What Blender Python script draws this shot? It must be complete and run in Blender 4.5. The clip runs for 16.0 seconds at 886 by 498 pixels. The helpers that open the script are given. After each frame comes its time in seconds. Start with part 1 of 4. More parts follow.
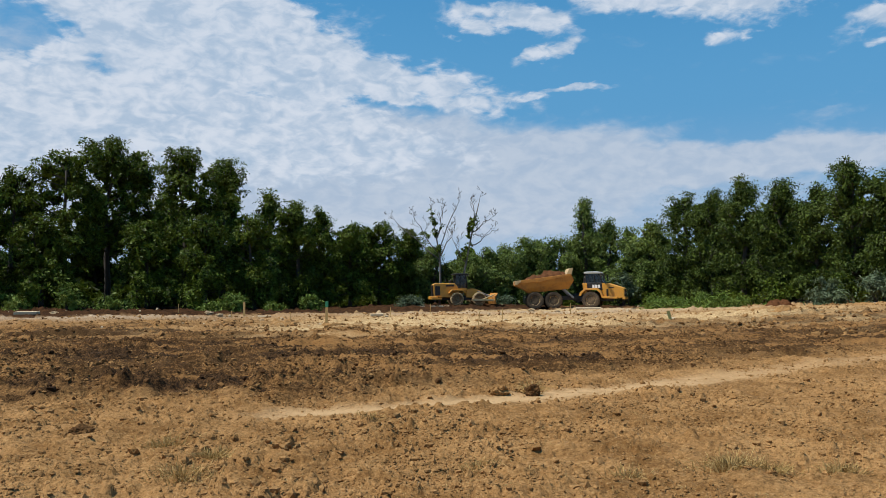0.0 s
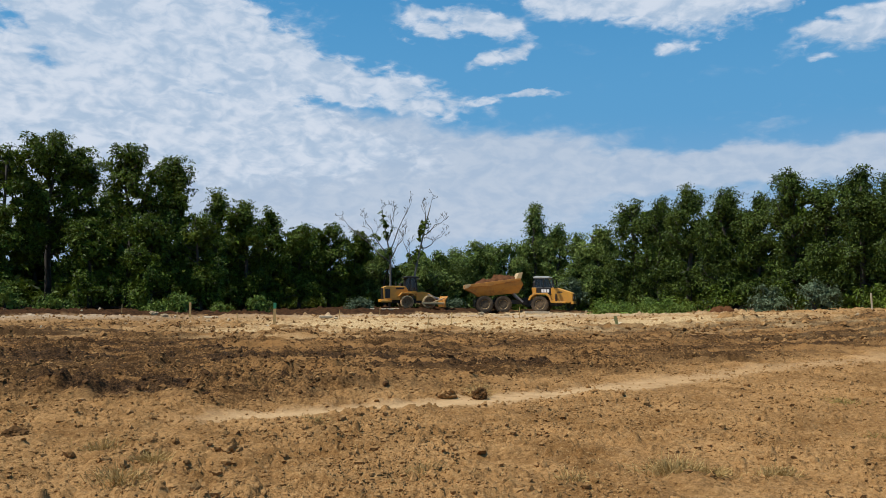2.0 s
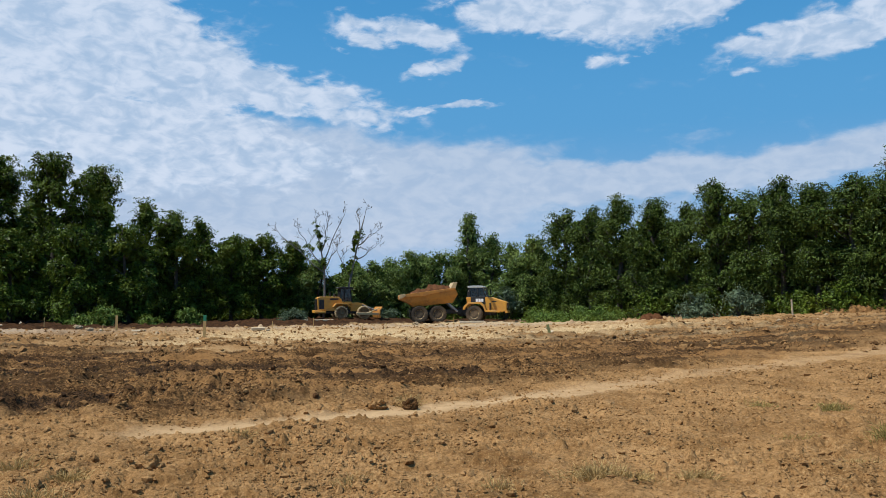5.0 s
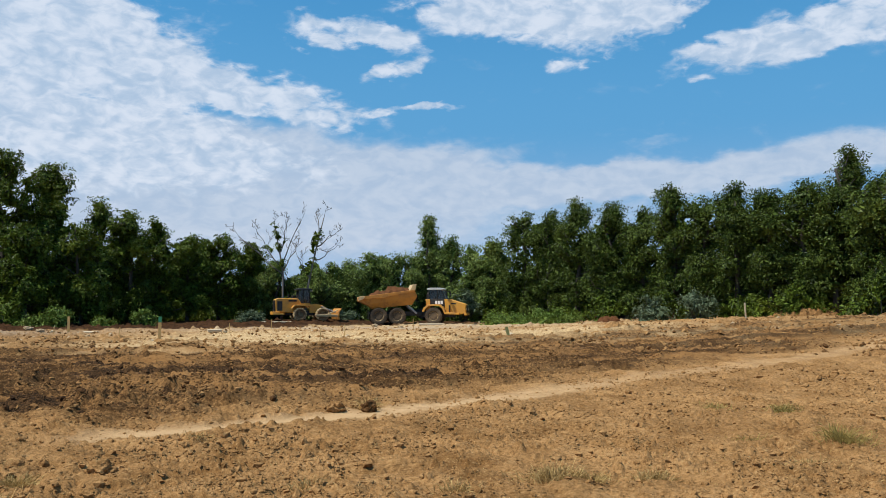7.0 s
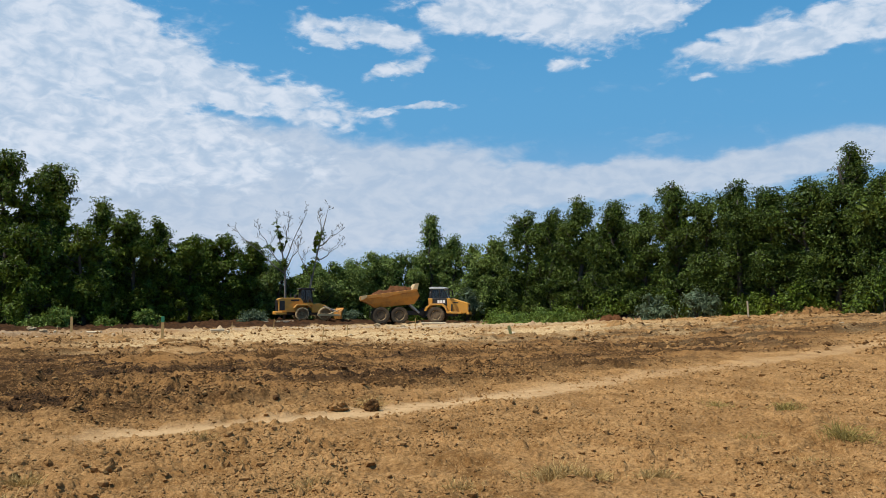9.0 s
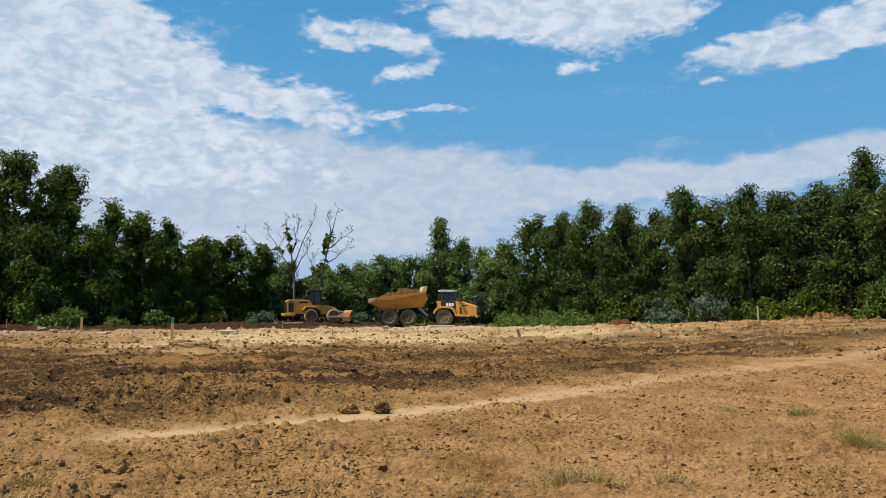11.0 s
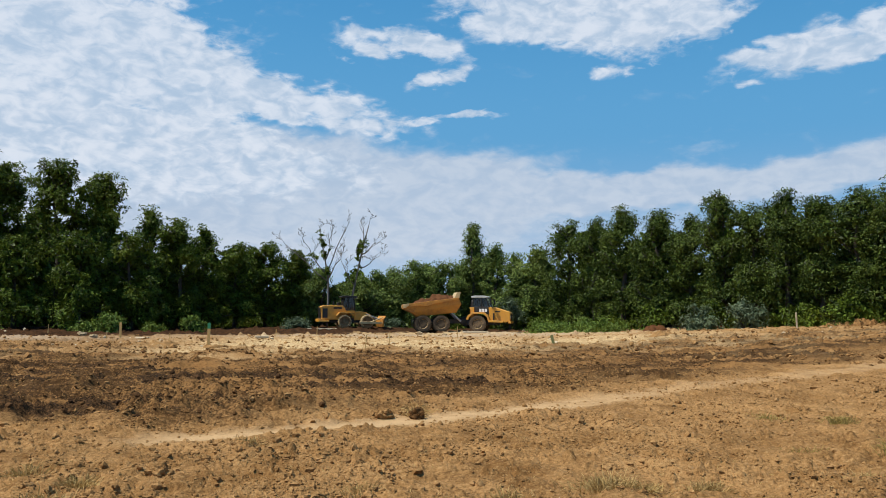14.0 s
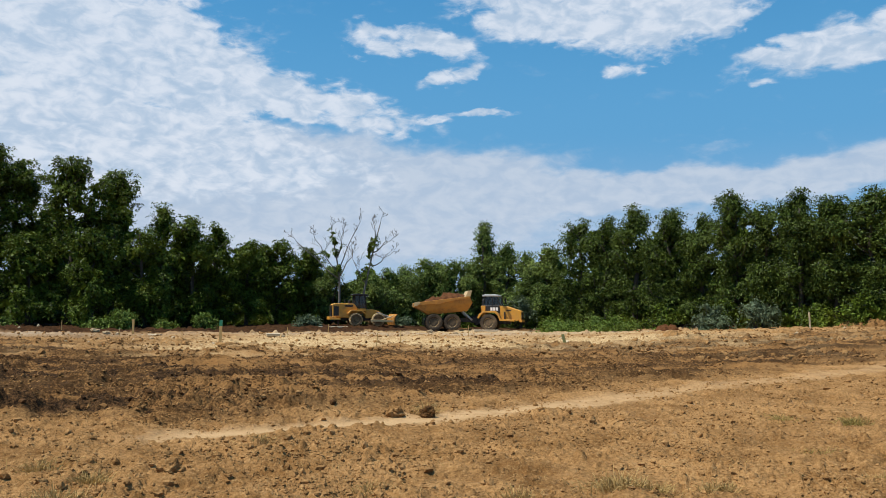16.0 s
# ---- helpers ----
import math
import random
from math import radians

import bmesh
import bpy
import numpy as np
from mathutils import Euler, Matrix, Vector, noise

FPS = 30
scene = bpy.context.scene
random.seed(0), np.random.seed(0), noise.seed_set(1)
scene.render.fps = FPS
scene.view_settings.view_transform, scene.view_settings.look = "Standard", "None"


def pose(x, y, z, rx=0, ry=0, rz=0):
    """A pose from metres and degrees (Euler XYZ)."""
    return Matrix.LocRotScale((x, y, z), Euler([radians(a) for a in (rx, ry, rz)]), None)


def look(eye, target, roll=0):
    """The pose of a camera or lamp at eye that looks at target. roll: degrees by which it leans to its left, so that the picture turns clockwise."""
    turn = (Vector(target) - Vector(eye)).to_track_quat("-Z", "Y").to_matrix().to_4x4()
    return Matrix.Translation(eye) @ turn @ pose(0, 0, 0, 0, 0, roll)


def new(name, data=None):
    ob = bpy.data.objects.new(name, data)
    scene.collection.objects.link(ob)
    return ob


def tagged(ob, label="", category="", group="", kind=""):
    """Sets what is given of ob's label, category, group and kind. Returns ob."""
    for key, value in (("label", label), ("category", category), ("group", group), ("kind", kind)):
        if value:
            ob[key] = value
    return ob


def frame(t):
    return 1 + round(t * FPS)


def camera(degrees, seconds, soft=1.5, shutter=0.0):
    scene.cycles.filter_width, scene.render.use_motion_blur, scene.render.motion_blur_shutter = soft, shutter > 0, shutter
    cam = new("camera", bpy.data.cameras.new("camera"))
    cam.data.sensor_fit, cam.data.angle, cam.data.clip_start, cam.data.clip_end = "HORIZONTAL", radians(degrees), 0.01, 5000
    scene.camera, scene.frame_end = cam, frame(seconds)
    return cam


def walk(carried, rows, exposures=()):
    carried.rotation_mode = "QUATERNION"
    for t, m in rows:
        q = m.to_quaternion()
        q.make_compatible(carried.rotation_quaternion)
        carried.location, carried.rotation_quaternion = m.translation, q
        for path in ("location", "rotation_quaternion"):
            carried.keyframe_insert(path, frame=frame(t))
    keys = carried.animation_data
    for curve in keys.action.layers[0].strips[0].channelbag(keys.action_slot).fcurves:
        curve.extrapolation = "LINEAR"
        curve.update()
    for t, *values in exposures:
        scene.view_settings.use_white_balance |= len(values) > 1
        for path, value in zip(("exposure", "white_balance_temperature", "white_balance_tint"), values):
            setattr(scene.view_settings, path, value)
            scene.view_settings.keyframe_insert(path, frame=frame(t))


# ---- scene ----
cam = camera(56.1, 16.0, soft=0.55)
# seconds, place, yaw to the left, pitch up, roll
PATH = [
    (0.0, 0.000, -0.000, 1.650, -0.00, 3.00, -0.50),
    (0.5, 0.008, 0.002, 1.650, -0.52, 3.07, -0.46),
    (1.0, 0.021, 0.005, 1.648, -2.44, 3.14, -0.08),
    (1.5, 0.021, 0.013, 1.646, -2.84, 3.22, 0.07),
    (2.0, 0.027, 0.025, 1.647, -3.38, 3.20, 0.19),
    (2.5, 0.046, 0.029, 1.652, -4.99, 3.23, 0.22),
    (3.0, 0.052, 0.021, 1.650, -5.21, 3.29, -0.01),
    (3.5, 0.059, 0.031, 1.650, -6.33, 3.44, -0.20),
    (4.0, 0.063, 0.012, 1.652, -6.76, 3.53, -0.27),
    (4.5, 0.087, 0.005, 1.650, -6.98, 3.75, -0.31),
    (5.0, 0.112, -0.001, 1.649, -7.84, 3.88, -0.37),
    (7.5, 0.110, 0.003, 1.653, -10.81, 3.97, -0.19),
    (8.0, 0.112, -0.002, 1.648, -10.75, 3.82, -0.28),
    (10.5, 0.082, -0.004, 1.649, -10.04, 4.23, -0.06),
    (11.0, 0.065, 0.021, 1.649, -9.89, 4.15, 0.04),
    (11.5, 0.052, 0.020, 1.652, -9.41, 4.14, -0.02),
    (12.0, 0.053, 0.001, 1.652, -8.95, 4.16, -0.12),
    (12.5, 0.053, -0.005, 1.655, -8.73, 4.15, -0.21),
    (13.0, 0.046, -0.005, 1.652, -8.27, 4.27, -0.16),
    (13.5, 0.035, -0.018, 1.650, -7.98, 4.40, 0.03),
    (14.0, 0.034, -0.019, 1.648, -7.62, 4.55, 0.12),
    (14.5, 0.034, -0.011, 1.659, -7.32, 4.68, 0.29),
    (15.0, 0.042, 0.003, 1.650, -7.21, 4.70, 0.48),
    (15.5, 0.040, 0.007, 1.652, -7.07, 4.57, 0.48),
    (16.0, 0.035, -0.009, 1.650, -6.84, 4.44, 0.40),
]


def aimed(x, y, z, yaw, pitch, roll):
    a, p = radians(yaw), radians(pitch)
    ahead = Vector((-math.sin(a) * math.cos(p), math.cos(a) * math.cos(p), math.sin(p)))
    eye = Vector((x, y, z))
    return look(eye, eye + ahead, roll)


walk(cam, [(t, aimed(*rest)) for t, *rest in PATH], exposures=[(0.0, 0.16, 6400, 10), (3.0, 0.18, 6250, 10), (5.0, 0.20, 6050, 10), (7.5, 0.28, 6350, 10), (11.0, 0.29, 6450, 10), (16.0, 0.28, 6450, 10)])

# ---- world, sun ----
SUN_AZ, SUN_EL = -101.0, 60.0  # degrees from +y to the right, and up


class Nodes:
    """Short hand for building node trees."""

    def __init__(self, tree):
        self.tree = tree
        tree.nodes.clear()

    def add(self, kind, **props):
        n = self.tree.nodes.new(kind)
        for k, v in props.items():
            setattr(n, k, v)
        return n

    def link(self, a, b):
        self.tree.links.new(a, b)

    def put(self, socket, v):
        if isinstance(v, (int, float)):
            socket.default_value = v
        elif isinstance(v, tuple):
            socket.default_value = v if len(v) != 3 or socket.type == "VECTOR" else (*v, 1)
        else:
            self.link(v, socket)

    def math(self, op, a, b=0.0, c=0.0):
        n = self.add("ShaderNodeMath", operation=op)
        for s, v in zip(n.inputs, (a, b, c)):
            self.put(s, v)
        return n.outputs[0]

    def mix(self, f, a, b, mode="MIX"):
        n = self.add("ShaderNodeMix", data_type="RGBA", blend_type=mode)
        self.put(n.inputs[0], f), self.put(n.inputs[6], a), self.put(n.inputs[7], b)
        return n.outputs[2]

    def noise(self, vec, scale, detail=4.0, rough=0.55, distort=0.0):
        n = self.add("ShaderNodeTexNoise")
        if vec is not None:
            self.link(vec, n.inputs["Vector"])
        n.inputs["Scale"].default_value, n.inputs["Detail"].default_value = scale, detail
        n.inputs["Roughness"].default_value, n.inputs["Distortion"].default_value = rough, distort
        return n.outputs[0]

    def ramp(self, v, lo, hi, a=0.0, b=1.0, smooth=True):
        n = self.add("ShaderNodeMapRange", interpolation_type="SMOOTHSTEP" if smooth else "LINEAR")
        for s, w in zip(n.inputs, (v, lo, hi, a, b)):
            self.put(s, w)
        return n.outputs[0]

    def vec(self, x, y, z):
        n = self.add("ShaderNodeCombineXYZ")
        for s, v in zip(n.inputs, (x, y, z)):
            self.put(s, v)
        return n.outputs[0]


# clouds: azimuth, elevation, half width, half height (degrees), tilt, weight
CLOUDS = [
    (-22, 17.5, 12, 6, 0, 1.0), (-12.5, 14.6, 8, 3.6, -15, 0.95), (-2.5, 14.2, 7.5, 1.5, -12, 1.0), (-8, 9.6, 7, 2.2, 0, 0.75),
    (-24, 10, 12, 4, 0, 0.8), (-1, 9.6, 7, 1.3, 0, 0.35), (-27.5, 16.1, 2.4, 1.4, 0, -1.1), (-22.2, 14.3, 1.5, 0.7, -10, -0.8),
    (-13.2, 13.1, 2.2, 0.6, -3, -0.8), (-4.6, 12.9, 2.4, 0.4, -8, -0.6), (0.5, 11.8, 3.2, 0.5, 8, -0.3), (-11.4, 15.6, 1.2, 0.6, -30, -0.5),
    (8.8, 13.65, 3.3, 0.22, 4, 0.55), (3.9, 18.7, 3.7, 0.8, -6, 0.95), (7.5, 17.7, 2.0, 0.7, -15, 0.6), (7.0, 16.1, 2.0, 0.55, 14, 0.95),
    (0.9, 17.6, 1.3, 0.3, -20, 0.4), (18.3, 20.0, 8.4, 2.1, -4, 1.4), (29.0, 18.7, 2.4, 0.6, 28, -0.9), (36.5, 17.4, 8.2, 1.5, 9, 1.1),
    (32.5, 16.3, 4.5, 0.5, -2, 0.6), (19.4, 16.4, 1.3, 0.4, 8, 0.6), (21.6, 16.8, 0.9, 0.22, 10, 0.3), (23.2, 15.6, 0.8, 0.3, 0, 0.22),
    (28.5, 14.6, 0.8, 0.25, -5, 0.4),
]
THIN = [
    (-18, 8, 18, 4.5, 0, 0.8), (0, 8.2, 11, 3.4, -3, 0.75), (8, 6, 20, 3, 0, 0.4), (22, 8.5, 13, 1.0, 1, 0.95), (36, 9.5, 6, 1.0, 4, 0.8),
    (8.5, 9.9, 4, 1.0, 8, 0.6), (14.5, 10.2, 2.5, 0.8, 12, 0.4), (25, 10.8, 3, 0.35, 5, 0.25), (-35, 10, 14, 7, 0, 0.6),
]

world = bpy.data.worlds.new("sky")
scene.world = world
world.use_nodes = True
w = Nodes(world.node_tree)
sky = w.add("ShaderNodeTexSky", sky_type="NISHITA", sun_disc=False)
sky.sun_elevation, sky.sun_rotation = radians(SUN_EL), radians(SUN_AZ)
sky.air_density, sky.dust_density, sky.ozone_density = 1.0, 0.5, 1.2
sat = w.add("ShaderNodeHueSaturation")
sat.inputs["Saturation"].default_value, sat.inputs["Value"].default_value = 1.3, 1.0
w.link(w.mix(1.0, sky.outputs[0], (0.86, 1.17, 1.26), "MULTIPLY"), sat.inputs["Color"])
coord = w.add("ShaderNodeTexCoord").outputs["Generated"]
split = w.add("ShaderNodeSeparateXYZ")
w.link(coord, split.inputs[0])
AZ = w.math("MULTIPLY", w.math("ARCTAN2", split.outputs[0], split.outputs[1]), 57.2958)
EL = w.math("MULTIPLY", w.math("ARCSINE", split.outputs[2]), 57.2958)
flat = w.vec(AZ, w.math("MULTIPLY", EL, 2.2), 0.0)
warp_a = w.math("MULTIPLY", w.math("SUBTRACT", w.noise(flat, 0.2, 5, 0.55), 0.5), 5.0)
warp_e = w.math("MULTIPLY", w.math("SUBTRACT", w.noise(w.vec(AZ, w.math("MULTIPLY", EL, 2.2), 7.3), 0.24, 6, 0.55), 0.5), 2.4)
az2, el2 = w.math("ADD", AZ, warp_a), w.math("ADD", EL, warp_e)


def blobs(rows):
    total = None
    for a, e, ra, re, tilt, weight in rows:
        u, v = w.math("SUBTRACT", az2, float(a)), w.math("SUBTRACT", el2, float(e))
        c, s = math.cos(radians(tilt)), math.sin(radians(tilt))
        up = w.math("DIVIDE", w.math("ADD", w.math("MULTIPLY", u, c), w.math("MULTIPLY", v, s)), float(ra))
        vp = w.math("DIVIDE", w.math("SUBTRACT", w.math("MULTIPLY", v, c), w.math("MULTIPLY", u, s)), float(re))
        q = w.math("ADD", w.math("MULTIPLY", up, up), w.math("MULTIPLY", vp, vp))
        m = w.math("MULTIPLY", w.math("EXPONENT", w.math("MULTIPLY", w.math("MULTIPLY", q, q), -0.5)), float(weight))
        total = m if total is None else w.math("ADD", total, m)
    return total


streak = w.noise(flat, 0.3, 6, 0.55, 0.4)
fine = w.noise(w.vec(AZ, w.math("MULTIPLY", EL, 2.0), 3.1), 0.85, 6, 0.52, 0.5)
puff = w.noise(w.vec(AZ, w.math("MULTIPLY", EL, 1.7), 9.4), 0.55, 5, 0.5, 0.8)
rippled = w.math("ADD", w.math("MULTIPLY", w.math("SUBTRACT", streak, 0.5), 2.2), w.math("MULTIPLY", w.math("SUBTRACT", fine, 0.5), 1.2))
high = w.ramp(EL, 20.0, 28.0, 0.0, 0.28)
body = blobs(CLOUDS)
loose = w.ramp(body, -0.1, 0.45, 0.15, 1.0, False)
thick = w.ramp(w.math("ADD", w.math("ADD", body, high), w.math("MULTIPLY", rippled, loose)), 0.2, 1.0, 0.0, 0.95)
thin = w.math("MULTIPLY", w.ramp(w.math("ADD", blobs(THIN), w.math("MULTIPLY", rippled, 0.35)), 0.05, 0.85), 0.78)
haze = w.ramp(EL, 12.5, 1.0, 0.0, 0.85)
pallor = w.ramp(EL, 24.0, 9.0, 0.5, 0.95)
grey = w.ramp(w.math("ADD", w.math("MULTIPLY", puff, 0.6), w.math("MULTIPLY", fine, 0.4)), 0.36, 0.64)
white = w.mix(grey, (4.4, 5.6, 7.1), (7.0, 7.6, 8.5))
col = w.mix(haze, w.mix(pallor, sat.outputs[0], (1.25, 3.6, 6.3)), (4.1, 5.4, 7.2))
col = w.mix(thin, col, w.mix(grey, (4.9, 5.7, 6.9), (6.2, 6.7, 7.5)))
col = w.mix(thick, col, white)
back = w.add("ShaderNodeBackground")
w.link(col, back.inputs[0])
back.inputs[1].default_value = 0.084
w.link(back.outputs[0], w.add("ShaderNodeOutputWorld").inputs[0])

sun = new("sun", bpy.data.lights.new("sun", "SUN"))
sun.data.energy, sun.data.angle, sun.data.color = 4.8, radians(0.53), (1.0, 0.94, 0.84)
sd = Vector((math.sin(radians(SUN_AZ)) * math.cos(radians(SUN_EL)), math.cos(radians(SUN_AZ)) * math.cos(radians(SUN_EL)), math.sin(radians(SUN_EL))))
sun.matrix_world = look(sd * 300, (0, 0, 0))


# ---- materials ----
def material(name):
    m = bpy.data.materials.new(name)
    m.use_nodes = True
    n = Nodes(m.node_tree)
    b = n.add("ShaderNodeBsdfPrincipled")
    out = n.add("ShaderNodeOutputMaterial")
    n.link(b.outputs[0], out.inputs[0])
    return m, n, b, out


def bump(n, b, height, strength=0.4, dist=0.02):
    k = n.add("ShaderNodeBump")
    k.inputs["Strength"].default_value, k.inputs["Distance"].default_value = strength, dist
    n.link(height, k.inputs["Height"])
    n.link(k.outputs[0], b.inputs["Normal"])


def attr(n, name):
    return n.add("ShaderNodeAttribute", attribute_type="GEOMETRY", attribute_name=name).outputs["Fac"]


def paint(name, base, rough=0.45, metal=0.0, dirt=(0.22, 0.13, 0.07), amount=0.5, scale=2.5, worn=0.0):
    """Painted or bare metal with dust and mud in patches and a fine grain."""
    m, n, b, _ = material(name)
    p = n.add("ShaderNodeTexCoord").outputs["Object"]
    big, small = n.noise(p, scale, 6, 0.65), n.noise(p, scale * 14, 4, 0.6)
    patch = n.ramp(n.math("ADD", big, n.math("MULTIPLY", n.math("SUBTRACT", small, 0.5), 0.5)), 0.42, 0.72, 0.0, amount)
    tone = n.mix(small, tuple(c * 0.8 for c in base), tuple(min(1, c * 1.12) for c in base))
    n.put(b.inputs["Base Color"], n.mix(patch, tone, dirt))
    n.put(b.inputs["Roughness"], n.ramp(patch, 0.0, 0.6, rough, 0.9, False))
    b.inputs["Metallic"].default_value = metal
    b.inputs["Specular IOR Level"].default_value = 0.12 if rough > 0.75 else 0.4
    bump(n, b, small, 0.15, 0.01)
    return m


def dry_tone(n, p):
    """The colour of the dry brown earth at a place, with its layers of noise, pit shade and lit crumb tops."""
    big, mid, grain = n.noise(p, 0.35, 5, 0.6), n.noise(p, 2.2, 6, 0.65), n.noise(p, 19, 6, 0.72)
    speck = n.noise(p, 70, 4, 0.7)
    vary = n.math("ADD", n.math("MULTIPLY", big, 0.4), n.math("ADD", n.math("MULTIPLY", mid, 0.35), n.math("MULTIPLY", grain, 0.35)))
    gritty = n.math("ADD", n.math("MULTIPLY", grain, 0.5), n.math("MULTIPLY", speck, 0.5))
    wide = n.noise(p, 0.9, 4, 0.6, 0.6)
    c = n.mix(n.ramp(n.math("ADD", n.math("MULTIPLY", vary, 0.6), n.math("MULTIPLY", wide, 0.45)), 0.40, 0.68), (0.186, 0.090, 0.028), (0.385, 0.213, 0.082))
    # grain of the soil, with shaded pits and sunlit crumb tops coloured in
    c = n.mix(n.ramp(gritty, 0.42, 0.50, 0.6, 0.0), c, (0.080, 0.038, 0.013))
    c = n.mix(n.ramp(gritty, 0.53, 0.62, 0.0, 0.5), c, (0.54, 0.35, 0.16))
    return c, mid, grain, speck, vary, gritty


def soil(name, a, b2, scale=3.0, rough=0.95, dry=False):
    m, n, b, _ = material(name)
    p = n.add("ShaderNodeTexCoord").outputs["Object"]
    isl = n.add("ShaderNodeNewGeometry").outputs["Random Per Island"]
    f = n.math("ADD", n.math("MULTIPLY", n.noise(p, scale, 6, 0.65), 0.7), n.math("MULTIPLY", isl, 0.4))
    c = n.mix(n.ramp(f, 0.3, 0.8), a, b2)
    if dry:
        c = n.mix(0.3, dry_tone(n, p)[0], c)
    n.put(b.inputs["Base Color"], c)
    b.inputs["Roughness"].default_value = rough
    b.inputs["Specular IOR Level"].default_value = 0.08
    bump(n, b, n.noise(p, scale * 9, 5, 0.65), 0.6, 0.03)
    return m


def leafy(name, dark, light, yellow, through_light=0.13, rough=0.5):
    """Leaves: each one takes its own green, with a tone for the whole plant."""
    m, n, b, out = material(name)
    isl = n.add("ShaderNodeNewGeometry").outputs["Random Per Island"]
    own = n.add("ShaderNodeObjectInfo").outputs["Random"]
    p = n.add("ShaderNodeTexCoord").outputs["Object"]
    f = n.math("ADD", n.math("MULTIPLY", isl, 0.6), n.math("MULTIPLY", n.noise(p, 0.55, 3, 0.6), 0.5))
    c = n.mix(n.ramp(f, 0.2, 0.85), dark, light)
    c = n.mix(n.math("MULTIPLY", n.ramp(n.noise(p, 0.3, 2), 0.45, 0.7), n.math("MULTIPLY", own, 0.75)), c, yellow)
    n.put(b.inputs["Base Color"], c)
    b.inputs["Roughness"].default_value = rough
    b.inputs["Specular IOR Level"].default_value = 0.12
    t = n.add("ShaderNodeBsdfTranslucent")
    n.put(t.inputs[0], n.mix(0.5, c, yellow))
    s = n.add("ShaderNodeMixShader")
    s.inputs[0].default_value = through_light
    n.link(b.outputs[0], s.inputs[1]), n.link(t.outputs[0], s.inputs[2]), n.link(s.outputs[0], out.inputs[0])
    return m


def barky(name, a, b2):
    m, n, b, _ = material(name)
    p = n.add("ShaderNodeTexCoord").outputs["Object"]
    st = n.add("ShaderNodeMapping")
    st.inputs["Scale"].default_value = (1, 1, 0.15)
    n.link(p, st.inputs[0])
    f = n.noise(st.outputs[0], 9, 6, 0.7)
    n.put(b.inputs["Base Color"], n.mix(n.math("MULTIPLY", f, n.math("ADD", n.noise(p, 0.8), 0.5)), a, b2))
    b.inputs["Roughness"].default_value = 0.9
    bump(n, b, f, 0.7, 0.05)
    return m


M_LEAF = leafy("leaf_walnut", (0.006, 0.014, 0.002), (0.108, 0.160, 0.017), (0.16, 0.19, 0.02))
M_LEAF2 = leafy("leaf_vine", (0.006, 0.015, 0.003), (0.094, 0.138, 0.023), (0.118, 0.146, 0.021))
# paler copy: the middle trees' stronger sunlight and dust haze put in the colour
M_LEAF3 = leafy("leaf_sunlit_hazy", (0.020, 0.038, 0.010), (0.185, 0.255, 0.055), (0.235, 0.27, 0.06))
M_SHRUB = leafy("leaf_shrub", (0.05, 0.085, 0.015), (0.17, 0.25, 0.045), (0.24, 0.27, 0.05))
M_SILVER = leafy("leaf_silver", (0.045, 0.07, 0.035), (0.14, 0.18, 0.105), (0.13, 0.17, 0.07), 0.2)
M_BARK = barky("bark", (0.022, 0.018, 0.014), (0.07, 0.058, 0.045))
M_DEADWOOD = barky("grey_deadwood", (0.07, 0.06, 0.05), (0.22, 0.20, 0.17))
M_YELLOW = paint("machine_yellow", (0.62, 0.29, 0.035), 0.4, 0.0, (0.30, 0.17, 0.075), 0.55, 1.6)
M_BED = paint("worn_bed_yellow", (0.50, 0.21, 0.03), 0.5, 0.0, (0.20, 0.10, 0.045), 0.75, 1.1)
# dusty pale steel; on the blade arms the paleness stands for sunlight
M_PALE = paint("dusty_sunlit_steel", (0.55, 0.40, 0.20), 0.6, 0.1, (0.35, 0.24, 0.13), 0.6, 3.0)
M_BLACK = paint("black_metal", (0.015, 0.015, 0.015), 0.5, 0.0, (0.10, 0.07, 0.045), 0.35, 3.0)
M_TYRE = paint("dusty_rubber", (0.07, 0.052, 0.036), 0.9, 0.0, (0.25, 0.17, 0.095), 0.8, 1.3)
M_RIM = paint("muddy_rim", (0.72, 0.50, 0.22), 0.6, 0.0, (0.36, 0.25, 0.14), 0.55, 2.2)
M_DRUM = paint("muddy_steel_drum", (0.24, 0.15, 0.07), 0.7, 0.2, (0.12, 0.07, 0.035), 0.8, 3.0)
M_STEEL = paint("polished_steel", (0.42, 0.40, 0.37), 0.4, 0.7, (0.25, 0.17, 0.10), 0.6, 3.5)
M_WHITE = paint("white_decal", (0.78, 0.78, 0.76), 0.5, 0.0, (0.4, 0.3, 0.2), 0.15, 2.0)
M_ROOF = paint("pale_roof", (0.45, 0.47, 0.46), 0.5, 0.0, (0.3, 0.22, 0.14), 0.4, 2.0)
M_LAMP = paint("lamp_lens", (0.55, 0.5, 0.42), 0.2, 0.0, (0.3, 0.2, 0.1), 0.4, 4.0)
M_WOOD = paint("stake_wood", (0.56, 0.37, 0.15), 0.8, 0.0, (0.24, 0.16, 0.09), 0.4, 6.0)
M_GREYWOOD = paint("weathered_stake_wood", (0.64, 0.52, 0.36), 0.85, 0.0, (0.25, 0.18, 0.12), 0.4, 6.0)
M_GREEN = paint("green_stake_paint", (0.03, 0.22, 0.11), 0.6, 0.0, (0.1, 0.16, 0.08), 0.3, 6.0)
M_OLIVE = paint("faded_green_stake_paint", (0.26, 0.27, 0.11), 0.8, 0.0, (0.25, 0.18, 0.1), 0.4, 6.0)
M_CLOD = soil("loose_clods", (0.15, 0.076, 0.025), (0.36, 0.21, 0.085), dry=True)
